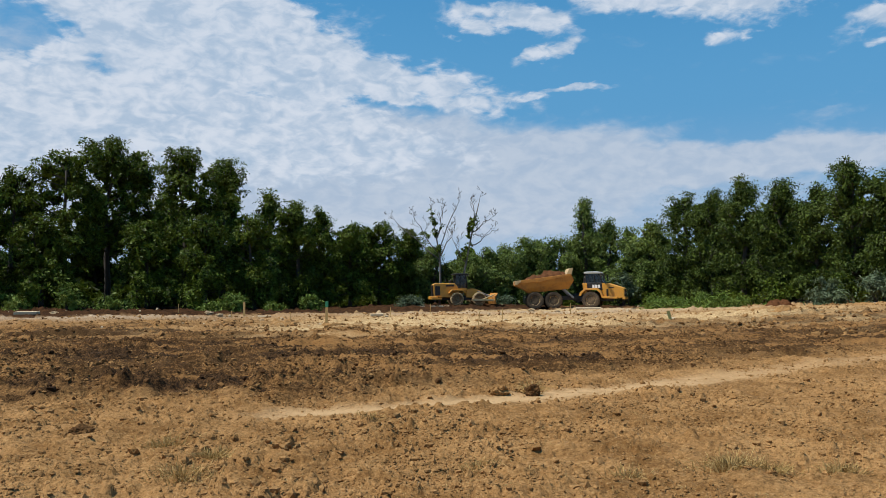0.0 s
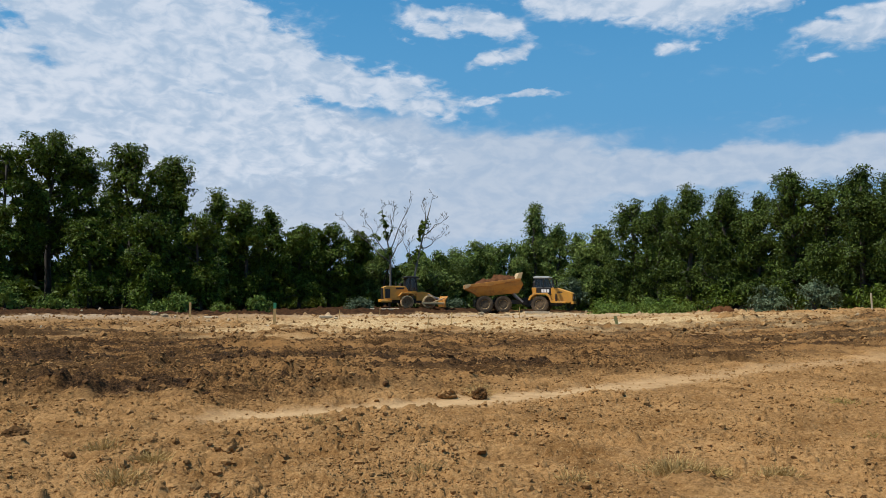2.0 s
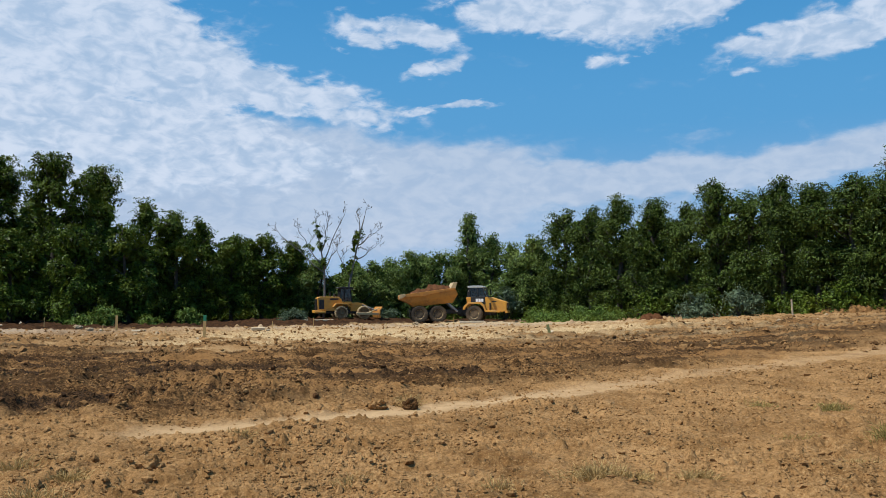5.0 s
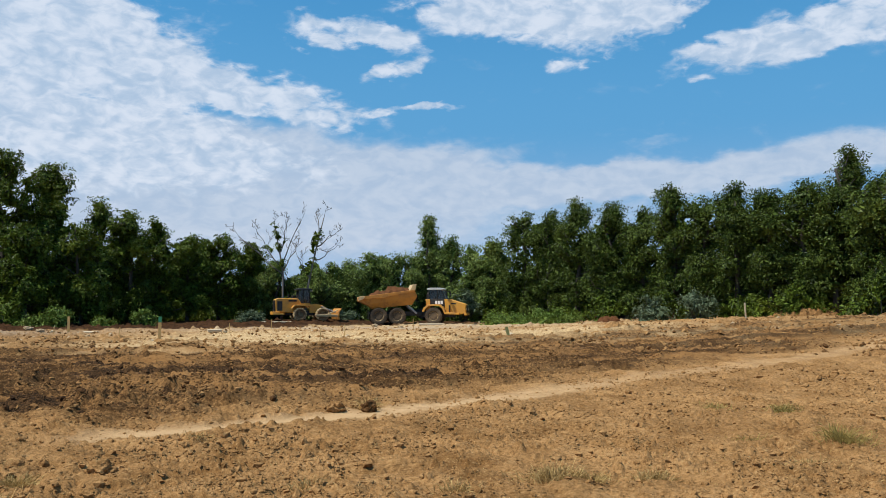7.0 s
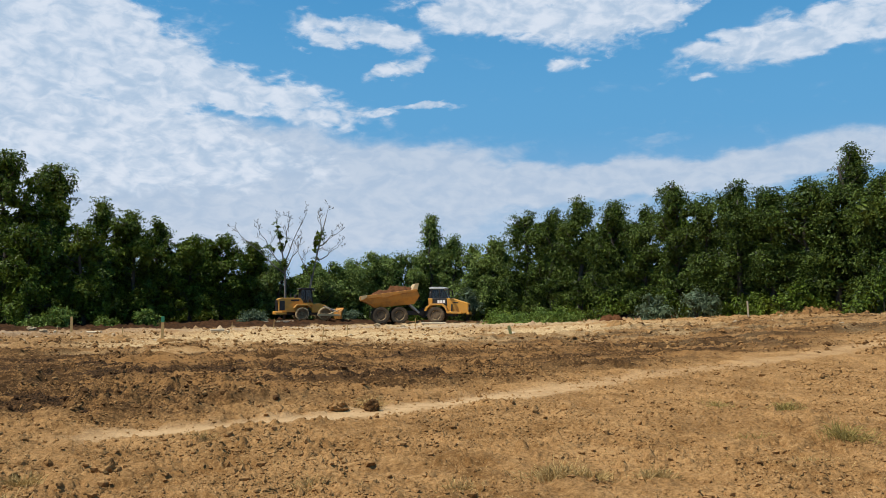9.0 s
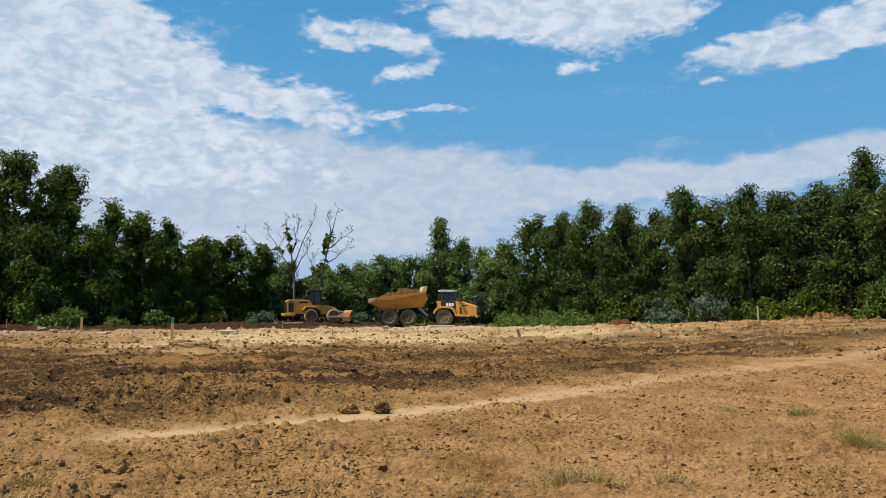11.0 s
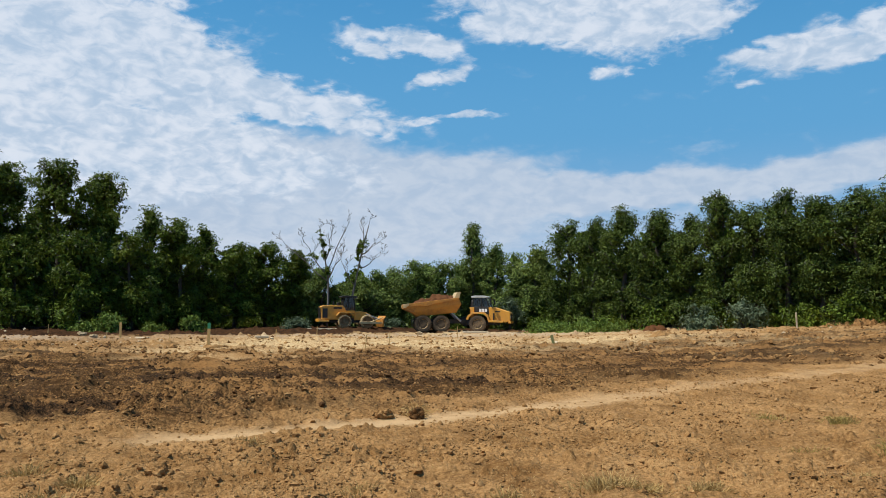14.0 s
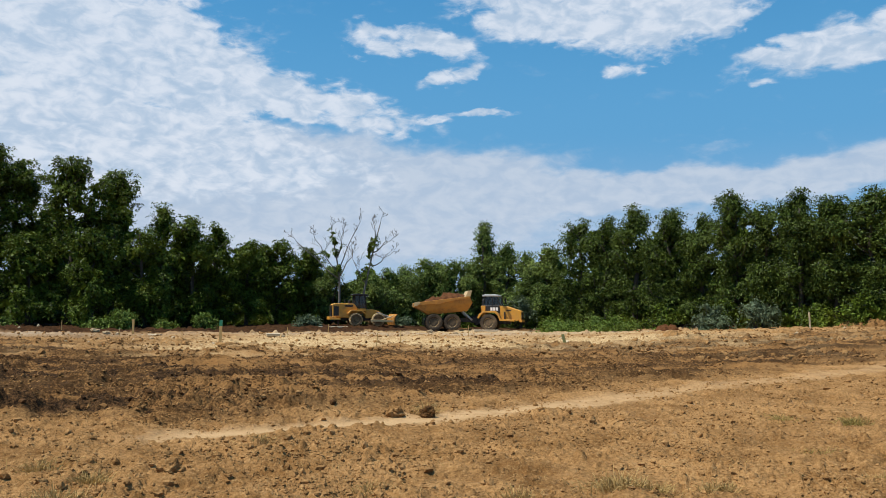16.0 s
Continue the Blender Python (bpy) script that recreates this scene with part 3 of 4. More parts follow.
def tree(az, dist, top_el, width, low=0.12, airy=False, shape="round", leaf=0.42, count=9000, label="", mat=None):
    """A broadleaf tree at an azimuth and distance, as high as its top stands above eye level there."""
    x, y = dist * math.sin(radians(az)), dist * math.cos(radians(az))
    z0 = lz(x, y)
    h = 1.65 + dist * math.tan(radians(top_el)) - z0
    thing = root("tree", Matrix.Translation((x, y, z0)) @ Matrix.Rotation(rng.random() * 6, 4, "Z"), label or "dense dark green broadleaf tree at the field's edge", "tree", "treeline")
    count = int(count * 1.6)
    lob = crown_lobes(h, width, low * h + 0.7, airy, shape)
    part("trunk", limbs(lob, h, 0.08 + h * 0.010, M_BARK, 2, rng.normal() * 0.5), M_BARK, thing, "dark bark trunk and limbs", True)
    ob = new("crown", quads("crown", leaves(lob, count, leaf), count, mat or M_LEAF))
    ob.parent = thing
    return thing


def shrub(az, dist, high, width, mat, label, count=2200, leaf=0.3, stem=True):
    x, y = dist * math.sin(radians(az)), dist * math.cos(radians(az))
    thing = root("shrub", Matrix.Translation((x, y, lz(x, y))), label, "shrub", "undergrowth")
    lob = []
    for k in range(int(7 + width * 2)):
        a, rr = rng.random() * 6.283, math.sqrt(rng.random()) * width / 2
        rad = (0.3 + 0.35 * rng.random()) * min(1.3, high / 2)
        lob.append((rr * math.cos(a), rr * math.sin(a), max(rad * 0.5, high * (1 - 0.55 * (2 * rr / width) ** 2) * (0.35 + 0.65 * rng.random()) - rad * 0.6), rad))
    bm = bmesh.new()
    for lx, ly, lzz, lr in lob:
        tube(bm, [Vector((lx * 0.25, ly * 0.25, -0.15)), Vector((lx * 0.6, ly * 0.6, lzz * 0.55)), Vector((lx, ly, lzz))], [0.035, 0.025, 0.01], 4)
    part("branchwork", bm, M_BARK, thing)
    ob = new("foliage", quads("foliage", leaves(lob, count, leaf, 0.1), count, mat))
    ob.parent = thing
    return thing


TALL = "tall airy walnut tree with drooping dark green foliage"
VINED = "vine-smothered broadleaf tree, dense green down to the ground"
# azimuth, distance, elevation of the top, width, low end of the crown, leaves
LEFT_TALL = [
    (-33.0, 84, 8.4, 9.0, 0.12, 9000), (-27.6, 86, 7.8, 8.0, 0.12, 9500), (-24.6, 84, 9.2, 7.0, 0.28, 9500), (-22.0, 87, 10.2, 8.0, 0.30, 12000),
    (-20.2, 88, 9.3, 5.0, 0.40, 5500), (-17.3, 85, 9.7, 7.5, 0.26, 11500), (-14.9, 87, 9.0, 6.0, 0.26, 9000),
]
LEFT_MID = [
    (-30.0, 82, 6.2, 8.0, 0.05, 8000), (-25.8, 82, 5.2, 6.5, 0.05, 7000), (-19.6, 82, 4.9, 6.5, 0.05, 7500), (-16.0, 81, 5.2, 7.0, 0.05, 8000), (-11.9, 88, 7.1, 3.4, 0.15, 4500),
    (-12.8, 83, 5.4, 6.0, 0.05, 7500), (-10.0, 87, 6.3, 5.2, 0.05, 7500), (-8.4, 89, 5.9, 4.4, 0.05, 6500), (-6.4, 91, 4.7, 6.5, 0.04, 7500), (-4.4, 92, 4.8, 6.0, 0.04, 7500),
    (-2.6, 94, 4.4, 6.0, 0.04, 7000),
]
MIDDLE = [
    (-0.6, 93, 3.1, 6.0, 0.03, 6500), (1.7, 93.5, 2.7, 6.0, 0.03, 6500), (4.2, 99, 3.3, 6.0, 0.03, 6500), (5.6, 97, 3.8, 5.0, 0.03, 6500), (7.6, 96, 3.7, 6.5, 0.03, 7500),
    (9.7, 97, 6.4, 2.7, 0.25, 5200), (11.2, 94, 4.9, 3.4, 0.05, 6500), (12.6, 92, 4.3, 5.0, 0.04, 7000), (14.2, 90, 4.8, 6.0, 0.04, 8000), (3.1, 96, 3.1, 6.0, 0.03, 6000), (6.6, 99, 3.6, 6.0, 0.03, 6000), (8.8, 99, 3.7, 6.0, 0.03, 6000), (10.6, 98, 4.2, 5.0, 0.03, 6000),
]
RIGHT = [
    (16.3, 86, 6.5, 6.0, 0.03, 9500), (18.0, 83, 6.6, 5.0, 0.03, 8500), (19.9, 80, 7.4, 6.0, 0.03, 10500), (22.1, 77, 7.1, 5.5, 0.03, 10000), (24.2, 75, 6.7, 5.0, 0.03, 9500),
    (26.3, 72, 8.2, 5.2, 0.03, 11000), (28.3, 71, 7.0, 4.6, 0.03, 9000), (30.2, 69, 8.0, 5.2, 0.03, 11000), (32.2, 68, 7.5, 4.8, 0.03, 9500), (34.3, 66, 7.8, 5.4, 0.03, 11000),
    (37.1, 66, 9.9, 3.6, 0.06, 7000), (35.9, 65, 7.4, 4.4, 0.03, 8000), (38.2, 64, 8.0, 4.4, 0.03, 7500), (39.6, 63, 8.4, 6.0, 0.03, 9000),
]
for a, d, e, wd, lo, ct in LEFT_TALL:
    tree(a, d, e, wd, lo, True, "round", 0.26, ct, TALL, M_LEAF)
for a, d, e, wd, lo, ct in LEFT_MID:
    tree(a, d, e, wd, lo, False, "column", 0.24, ct, "leafy dark green tree in the hedgerow", M_LEAF)
for a, d, e, wd, lo, ct in MIDDLE:
    # sunlight and haze are in this leaf colour
    tree(a, d, e, wd, lo, False, "column", 0.22, ct, "lower green hedgerow tree behind the machines", M_LEAF3)
for a, d, e, wd, lo, ct in RIGHT:
    tree(a, d, e, wd, lo + 0.04, False, "column", 0.19, ct, VINED, M_LEAF2)
# dark thicket behind the front trunks
for k in range(22):
    a = -34 + 3.5 * k
    shrub(a, (93 if a < -6 else 104 if a < 14 else 91 - 0.85 * (a - 14)) + rng.normal(), 3.4, 8.0, M_LEAF, "shaded thicket between the trunks of the wood", 1300, 0.55)
# a second rank that closes the wood behind
for k in range(20):
    tree(-35 + 4.1 * k, 102 - 0.85 * max(0, -47 + 4.1 * k) + 2 * (k % 2), 6.6 if k < 6 else 4.6 if k < 8 else 2.9 if k < 12 else 3.9 if k == 12 else 5.9, 8.5, 0.01, False, "column", 0.62, 3200, "shaded woodland tree behind the front rank", M_LEAF)
# deep shade of the wood
for k in range(26):
    a = -36 + 3.1 * k
    shrub(a, (108 if a < 14 else 106 - 0.85 * (a - 14)) + rng.normal(), 6.5 if abs(a - 3) > 9 else 4.2, 9.0, M_LEAF, "deep thicket closing the back of the wood", 1100, 1.3)

for k in range(20):
    a = -33 + 2.3 * k + rng.normal() * 0.4
    shrub(a, 84.5 + (0.30 * (a + 33) if a < -9 else 11), 1.1 + 1.4 * rng.random(), 4.2, M_LEAF, "green undergrowth bush in front of the trees", 2400, 0.22)
for k in range(7):
    a = 14.5 + 3.9 * k + rng.normal() * 0.3
    shrub(a, 84 - 0.95 * (a - 12) + rng.normal(), 1.6 + 1.4 * rng.random(), 4.0, M_LEAF, "dark green bush at the foot of the trees", 2400, 0.25)
for a, d, hgt, wd in ((-14.1, 76, 2.4, 1.6), (-15.6, 77, 1.1, 2.8), (-9.0, 78, 2.1, 1.7), (-24.3, 78, 2.8, 2.6), (-27.5, 79, 2.0, 3.2), (-21.5, 79, 1.4, 3.5), (-11.4, 79, 1.0, 2.2)):
    shrub(a, d, hgt, wd, M_SHRUB, "bright yellow-green sapling bush beside the dark soil", 1300, 0.2)
for a, d, hgt, wd in ((3.9, 90, 1.6, 2.2), (-2.4, 84, 1.2, 2.2), (12.2, 88, 4.2, 2.8), (24.8, 68, 2.8, 2.6), (27.6, 66, 3.2, 2.0)):
    shrub(a, d, hgt, wd, M_SILVER, "silvery grey-green bush at the edge of the trees", 2200, 0.19)
for k in range(7):
    a = 14.2 + 0.85 * k
    shrub(a, 76.5 - 0.75 * k, 0.9 + 0.5 * rng.random(), 2.6, M_SHRUB, "low light-green weeds along the field's edge", 1300, 0.18)


# ---- dead trees ----
def bare_tree(az, dist, heads, label, ivy):
    """A leafless grey tree: a stem and its limbs, given across and up, with twigs and some ivy on them."""
    x, y = dist * math.sin(radians(az)), dist * math.cos(radians(az))
    z0 = lz(x, y)
    thing = root("bare_tree", Matrix.Translation((x, y, z0)) @ Matrix.Scale(0.87, 4), label, "tree", "dead trees")
    r = random.Random(int(az * 10) + 99)
    bm = bmesh.new()

    def grow(p, d, length, rad, level):
        pts, rads = [p], [rad]
        n_s = 5
        for k in range(n_s):
            d = (d + Vector((r.gauss(0, 0.16), r.gauss(0, 0.16), r.gauss(0.05, 0.10)))).normalized()
            pts.append(pts[-1] + d * length / n_s)
            rads.append(max(0.014, rad * (1 - 0.75 * (k + 1) / n_s)))
        tube(bm, pts, rads, 5)
        if level < 3:
            for k in range(2, n_s + 1):
                if r.random() < 0.85:
                    side = Vector((r.gauss(0, 1), r.gauss(0, 0.5), r.gauss(0.3, 0.5))).normalized()
                    grow(pts[k], (d * 0.7 + side * 0.8).normalized(), length * (0.30 + 0.25 * r.random()), rads[k] * 0.75 + 0.008, level + 1)

    stem = [Vector((0, 0, -0.3))] + [Vector((sx, 0, sz)) for sx, sz in heads[0]]
    tube(bm, stem, [0.16] + [0.135 * (1 - k / len(stem)) + 0.03 for k in range(1, len(stem))], 8)
    grow(stem[-1], (stem[-1] - stem[-2]).normalized(), 1.5, 0.035, 0)
    for za, bend, end in heads[1]:
        k = max(i for i in range(len(stem) - 1) if stem[i].z <= za)
        p0 = stem[k].lerp(stem[k + 1], (za - stem[k].z) / (stem[k + 1].z - stem[k].z))
        p1, p2 = Vector((bend[0], r.gauss(0, 0.5), bend[1])), Vector((end[0], r.gauss(0, 0.9), end[1]))
        tube(bm, [p0, p0.lerp(p1, 0.5) + Vector((0, 0, -0.2)), p1, p1.lerp(p2, 0.5) + Vector((r.gauss(0, 0.15), 0, 0.1)), p2], [0.085, 0.07, 0.055, 0.045, 0.03], 6)
        grow(p1, ((p2 - p0).normalized() + Vector((r.gauss(0, 0.7), 0, 0.3))).normalized(), 1.5, 0.03, 1)
        grow(p1.lerp(p2, 0.5), ((p2 - p1).normalized() + Vector((r.gauss(0, 0.7), 0, -0.1))).normalized(), 1.3, 0.026, 1)
        grow(p2, (p2 - p1).normalized(), 1.4, 0.03, 0)
    part("trunk", bm, M_DEADWOOD, thing, "bare grey forking trunk and twigs", True)
    ob = new("ivy", quads("ivy", leaves(ivy, 180 * len(ivy), 0.2, reach=0.5), 180 * len(ivy), M_LEAF))
    ob.parent = thing
    tagged(ob, "ivy clinging to the bare limbs")


bare_tree(-0.28, 89.5, ([(0.15, 3.0), (0.1, 6.0), (-0.35, 8.6), (-0.9, 11.4)], [(5.6, (-2.6, 8.0), (-5.2, 10.2)), (6.4, (-1.9, 8.8), (-2.9, 10.4)), (6.8, (1.0, 9.6), (2.3, 12.2)), (6.0, (0.9, 7.6), (1.7, 9.0)), (8.2, (0.3, 9.8), (0.5, 11.4))]), "dead grey tree with a few leaf clusters", [(0.0, 0, 7.2, 0.4), (-0.8, 0, 10.6, 0.4), (-0.5, 0.2, 9.2, 0.4), (-1.9, 0, 8.9, 0.3), (-1.1, 0, 11.8, 0.22), (0.3, 0.3, 9.9, 0.22)])
bare_tree(1.23, 90, ([(0.3, 3.5), (1.0, 7.0), (1.7, 10.2), (2.3, 12.6)], [(7.4, (2.5, 7.9), (3.8, 9.0)), (9.0, (2.6, 9.9), (3.6, 10.6)), (10.4, (1.7, 11.6), (1.5, 12.8)), (5.2, (-0.3, 6.6), (-0.9, 8.0))]), "dead grey leaning tree wrapped in ivy", [(1.6, 0, 9.8, 0.5), (1.8, 0, 10.5, 0.45), (1.9, 0, 11.1, 0.3), (1.4, 0, 8.9, 0.35), (1.0, 0, 7.4, 0.35), (0.5, 0, 6.2, 0.4)])


# ---- machines ----
def wheel(name, parent, x, y, r, width, m=None):
    """A lugged tyre on a dished rim."""
    base = (m or Matrix()) @ Matrix.Translation((x, y, r))
    w2 = width / 2
    hub = part(name, lathe([(0.0, -w2 * 0.55), (0.14 * r / 0.8, -w2 * 0.55), (0.16 * r / 0.8, -w2 * 0.35), (0.30 * r / 0.8, -w2 * 0.3), (0.36 * r / 0.8, -w2 * 0.62), (0.42 * r / 0.8, -w2 * 0.85), (0.42 * r / 0.8, w2 * 0.8)], 24), M_RIM, parent, "mud-caked yellow rim", False)
    hub.matrix_basis = base
    bm = lathe([(0.43 * r / 0.8, -w2 * 0.8), (0.50 * r / 0.8, -w2 * 0.98), (r * 0.86, -w2), (r * 0.955, -w2 * 0.86), (r * 0.965, 0), (r * 0.955, w2 * 0.86), (r * 0.86, w2), (0.5 * r / 0.8, w2), (0.43 * r / 0.8, w2 * 0.8)], 36)
    for k in range(22):
        a = 2 * math.pi * k / 22
        for s in (-1, 1):
            lug = block(-0.055, 0.055, min(0, s * w2 * 0.98), max(0, s * w2 * 0.98), r * 0.93, r, 0.0, Matrix.Rotation(a + s * 0.07, 4, "Y"))
            bm = joined(bm, lug)
    part("tyre", bm, M_TYRE, hub, "dusty black lugged tyre")
    return hub


def heap(x0, x1, y0, y1, z, top, seed):
    """A heap of loose soil over a rectangle."""
    nx, ny = 40, 24
    X, Y = np.meshgrid(np.linspace(x0, x1, nx), np.linspace(y0, y1, ny))
    u, v = (X - x0) / (x1 - x0) * 2 - 1, (Y - y0) / (y1 - y0) * 2 - 1
    dome = np.clip(1 - np.abs(u - 0.1) ** 2.6, 0, 1) * np.clip(1 - np.abs(v) ** 2.4, 0, 1)
    Z = z + (top - z) * dome ** 0.7 * (0.82 + 0.5 * fbm(X * 1.6, Y * 1.6, seed, 3)) + 0.22 * fbm(X * 4, Y * 4, seed + 9, 3) * (dome > 0.02)
    bm = bmesh.new()
    vs = [[bm.verts.new((X[j, i], Y[j, i], Z[j, i])) for i in range(nx)] for j in range(ny)]
    for j in range(ny - 1):
        for i in range(nx - 1):
            bm.faces.new((vs[j][i], vs[j][i + 1], vs[j + 1][i + 1], vs[j + 1][i]))
    return bm


def dump_truck(place):
    t = root("dump_truck", place, "yellow articulated dump truck with its full bed slightly raised", "truck")
    # rear frame
    part("rear_frame", joined(block(1.6, 6.7, -0.45, 0.45, 0.85, 1.25), block(2.0, 2.9, -0.8, 0.8, 0.6, 1.0), block(3.9, 4.7, -0.8, 0.8, 0.6, 1.0)), M_BLACK, t, "dirty dark chassis rails")
    for x in (2.45, 4.2):
        for y in (-1.12, 1.12):
            wheel("wheel", t, x, y * 1.0, 0.82, 0.6)
    # bed: hollow, with flared sides, front wall and tail lip
    side = [(0.7, 2.50), (0.8, 2.78), (1.4, 2.77), (6.05, 2.76), (6.25, 2.15), (5.7, 1.42), (1.9, 1.52), (1.45, 1.95), (0.75, 2.38)]
    out, inn = 1.42, 1.30
    bed = joined(
        prism(side, -out, -inn, 0.02), prism(side, inn, out, 0.02),
        prism([(1.9, 1.52), (5.7, 1.42), (5.75, 1.54), (1.92, 1.64)], -inn, inn, 0.01),
        prism([(5.6, 1.40), (6.2, 2.12), (6.0, 2.75), (5.88, 2.73), (6.05, 2.14), (5.5, 1.45)], -inn, inn, 0.01),
        prism([(0.75, 2.40), (1.45, 1.95), (1.90, 1.54), (1.93, 1.66), (1.5, 2.08), (0.78, 2.50)], -inn, inn, 0.01))
    for v in bed.verts:
        v.co.y *= 1 - 0.26 * min(1, max(0, (2.25 - v.co.z) / 0.7))
    tip = Matrix.Translation((2.0, 0, 1.35)) @ Matrix.Rotation(radians(-7.5), 4, "Y") @ Matrix.Translation((-2.0, 0, -1.35))
    bed.transform(tip)
    part("bed", bed, M_BED, t, "scuffed orange-yellow dump bed")
    for s in (-1, 1):
        y0, y1 = sorted((s * (out - 0.02), s * (out + 0.07)))
        part("side_rail", prism([(0.75, 2.62), (0.80, 2.82), (6.05, 2.80), (6.08, 2.62), (3.6, 2.50), (3.0, 2.36), (2.4, 2.50), (1.3, 2.50)], y0, y1, 0.015, tip), M_BED, t, "worn bed side rail")
        part("tail_lip", prism([(0.66, 2.46), (0.76, 2.84), (1.3, 2.83), (1.3, 2.68), (1.0, 2.48)], *sorted((s * (out + 0.005), s * (out + 0.10))), 0.015, tip), M_PALE, t, "pale scraped tail edge")
        part("hoist_cylinder", rod((6.1, s * 0.95, 1.05), tip @ Vector((5.0, s * 0.95, 1.75)), 0.10, 0.07), M_STEEL, t, "steel hoist cylinder")
    part("spill_guard", prism([(5.55, 2.70), (6.10, 2.68), (6.34, 3.30), (5.98, 3.32)], -1.40, 1.40, 0.02, tip), M_PALE, t, "pale yellow spill guard")
    pile = heap(1.3, 5.85, -1.28, 1.28, 2.35, 3.42, 61)
    pile.transform(tip)
    part("load", pile, M_LOAD, t, "heaped red-brown soil load", True)
    # tractor, steered towards the viewer's side about the hitch
    k = Matrix.Translation((6.7, 0, 0)) @ Matrix.Rotation(radians(-17), 4, "Z") @ Matrix.Translation((-6.7, 0, 0))
    f = k @ Matrix.Translation((0.38, 0, 0))
    part("hitch", joined(block(6.2, 7.2, -0.35, 0.35, 0.75, 1.35, 0.03, k), lathe([(0.3, -0.45), (0.3, 0.45)], 16, k @ Matrix.Translation((6.7, 0, 1.05)) @ Matrix.Rotation(math.pi / 2, 4, "X"))), M_BLACK, t, "dark articulation hitch")
    for y in (-1.12, 1.12):
        wheel("wheel", t, 8.05, y, 0.82, 0.6, k)
    part("tractor_frame", joined(block(6.9, 10.0, -0.5, 0.5, 0.7, 1.15, 0.03, k), block(7.6, 8.5, -0.85, 0.85, 0.62, 1.0, 0.03, k)), M_BLACK, t)
    hood = [(8.75, 1.25), (8.62, 2.45), (9.2, 2.40), (10.55, 1.98), (10.72, 1.80), (10.72, 1.12), (10.3, 0.98), (9.0, 0.98)]
    part("hood", prism(hood, -0.98, 0.98, 0.05, f), M_YELLOW, t, "sloping yellow engine hood")
    for s in (-1, 1):
        y0, y1 = sorted((s * 0.85, s * 1.42))
        arch = [(6.95, 1.25), (7.10, 1.62), (7.55, 1.92), (8.7, 1.92), (9.05, 1.62), (9.2, 1.2), (10.5, 1.10), (10.5, 0.95), (9.1, 1.0), (8.9, 1.50), (8.6, 1.76), (7.6, 1.76), (7.28, 1.5), (7.12, 1.2)]
        part("fender", prism(arch, y0, y1, 0.02, k), M_YELLOW, t, "yellow wheel arch")
        part("step", block(6.75, 7.15, *sorted((s * 0.9, s * 1.35)), 0.75, 0.83, 0.01, f), M_BLACK, t)
        part("headlight", block(10.66, 10.76, *sorted((s * 0.55, s * 0.85)), 1.35, 1.60, 0.01, f), M_LAMP, t, "square headlight")
        part("mirror", joined(block(8.85, 8.95, *sorted((s * 1.28, s * 1.50)), 2.70, 3.20, 0.02, f), block(8.6, 8.92, *sorted((s * 1.05, s * 1.38)), 3.18, 3.22, 0.0, f)), M_BLACK, t, "black wing mirror")
        part("indicator", block(9.3, 9.75, *sorted((s * 0.975, s * 0.995)), 1.95, 2.05, 0.0, f), M_BLACK, t, "dark side vent")
    part("grille", joined(*[block(10.70, 10.77, -0.50, 0.50, 1.18 + 0.11 * i, 1.25 + 0.11 * i, 0.0, f) for i in range(6)], block(10.69, 10.74, -0.52, 0.52, 1.14, 1.82, 0.0, f)), M_BLACK, t, "black front grille")
    part("bumper", block(10.55, 10.82, -1.05, 1.05, 0.88, 1.12, 0.03, f), M_YELLOW, t)
    # cab
    part("cab_body", prism([(7.05, 1.75), (6.98, 2.45), (8.68, 2.45), (8.75, 1.75)], -0.98, 0.98, 0.03, f), M_BLACK, t, "black lower cab")
    part("cab_side_panel", joined(prism([(6.95, 1.30), (6.85, 2.42), (7.30, 2.42), (7.30, 1.55)], -1.02, 1.02, 0.02, f)), M_YELLOW, t)
    part("cab_glass", prism([(7.15, 2.45), (7.20, 3.30), (8.35, 3.30), (8.78, 2.45)], -0.92, 0.92, 0.0, f), M_GLASS, t, "dark tinted cab windows")
    posts = [((7.13, 2.42), (7.18, 3.34)), ((7.98, 2.42), (7.98, 3.34)), ((8.76, 2.42), (8.38, 3.34))]
    for (xa, za), (xb, zb) in posts:
        for y in (-0.94, 0.94):
            part("cab_post", rod(f @ Vector((xa, y, za)), f @ Vector((xb, y, zb)), 0.05), M_BLACK, t)
    part("cab_roof", prism([(7.0, 3.30), (7.0, 3.44), (7.3, 3.50), (8.3, 3.50), (8.55, 3.42), (8.55, 3.30)], -1.02, 1.02, 0.03, f), M_ROOF, t, "pale dusty cab roof")
    part("air_box", block(6.75, 7.2, 0.2, 0.95, 2.42, 2.95, 0.04, f), M_BLACK, t)
    part("exhaust", rod(f @ Vector((6.9, 0.7, 2.4)), f @ Vector((6.85, 0.7, 3.1)), 0.08), M_STEEL, t, "steel exhaust stack")
    for s in (-1, 1):
        part("mud_flap", block(1.5, 1.54, *sorted((s * 0.85, s * 1.40)), 0.55, 1.35, 0.005), M_BLACK, t, "black rubber mud flap")
        part("tail_light", block(1.56, 1.62, *sorted((s * 0.5, s * 0.75)), 1.05, 1.2, 0.01), M_LAMP, t, "dusty tail light")
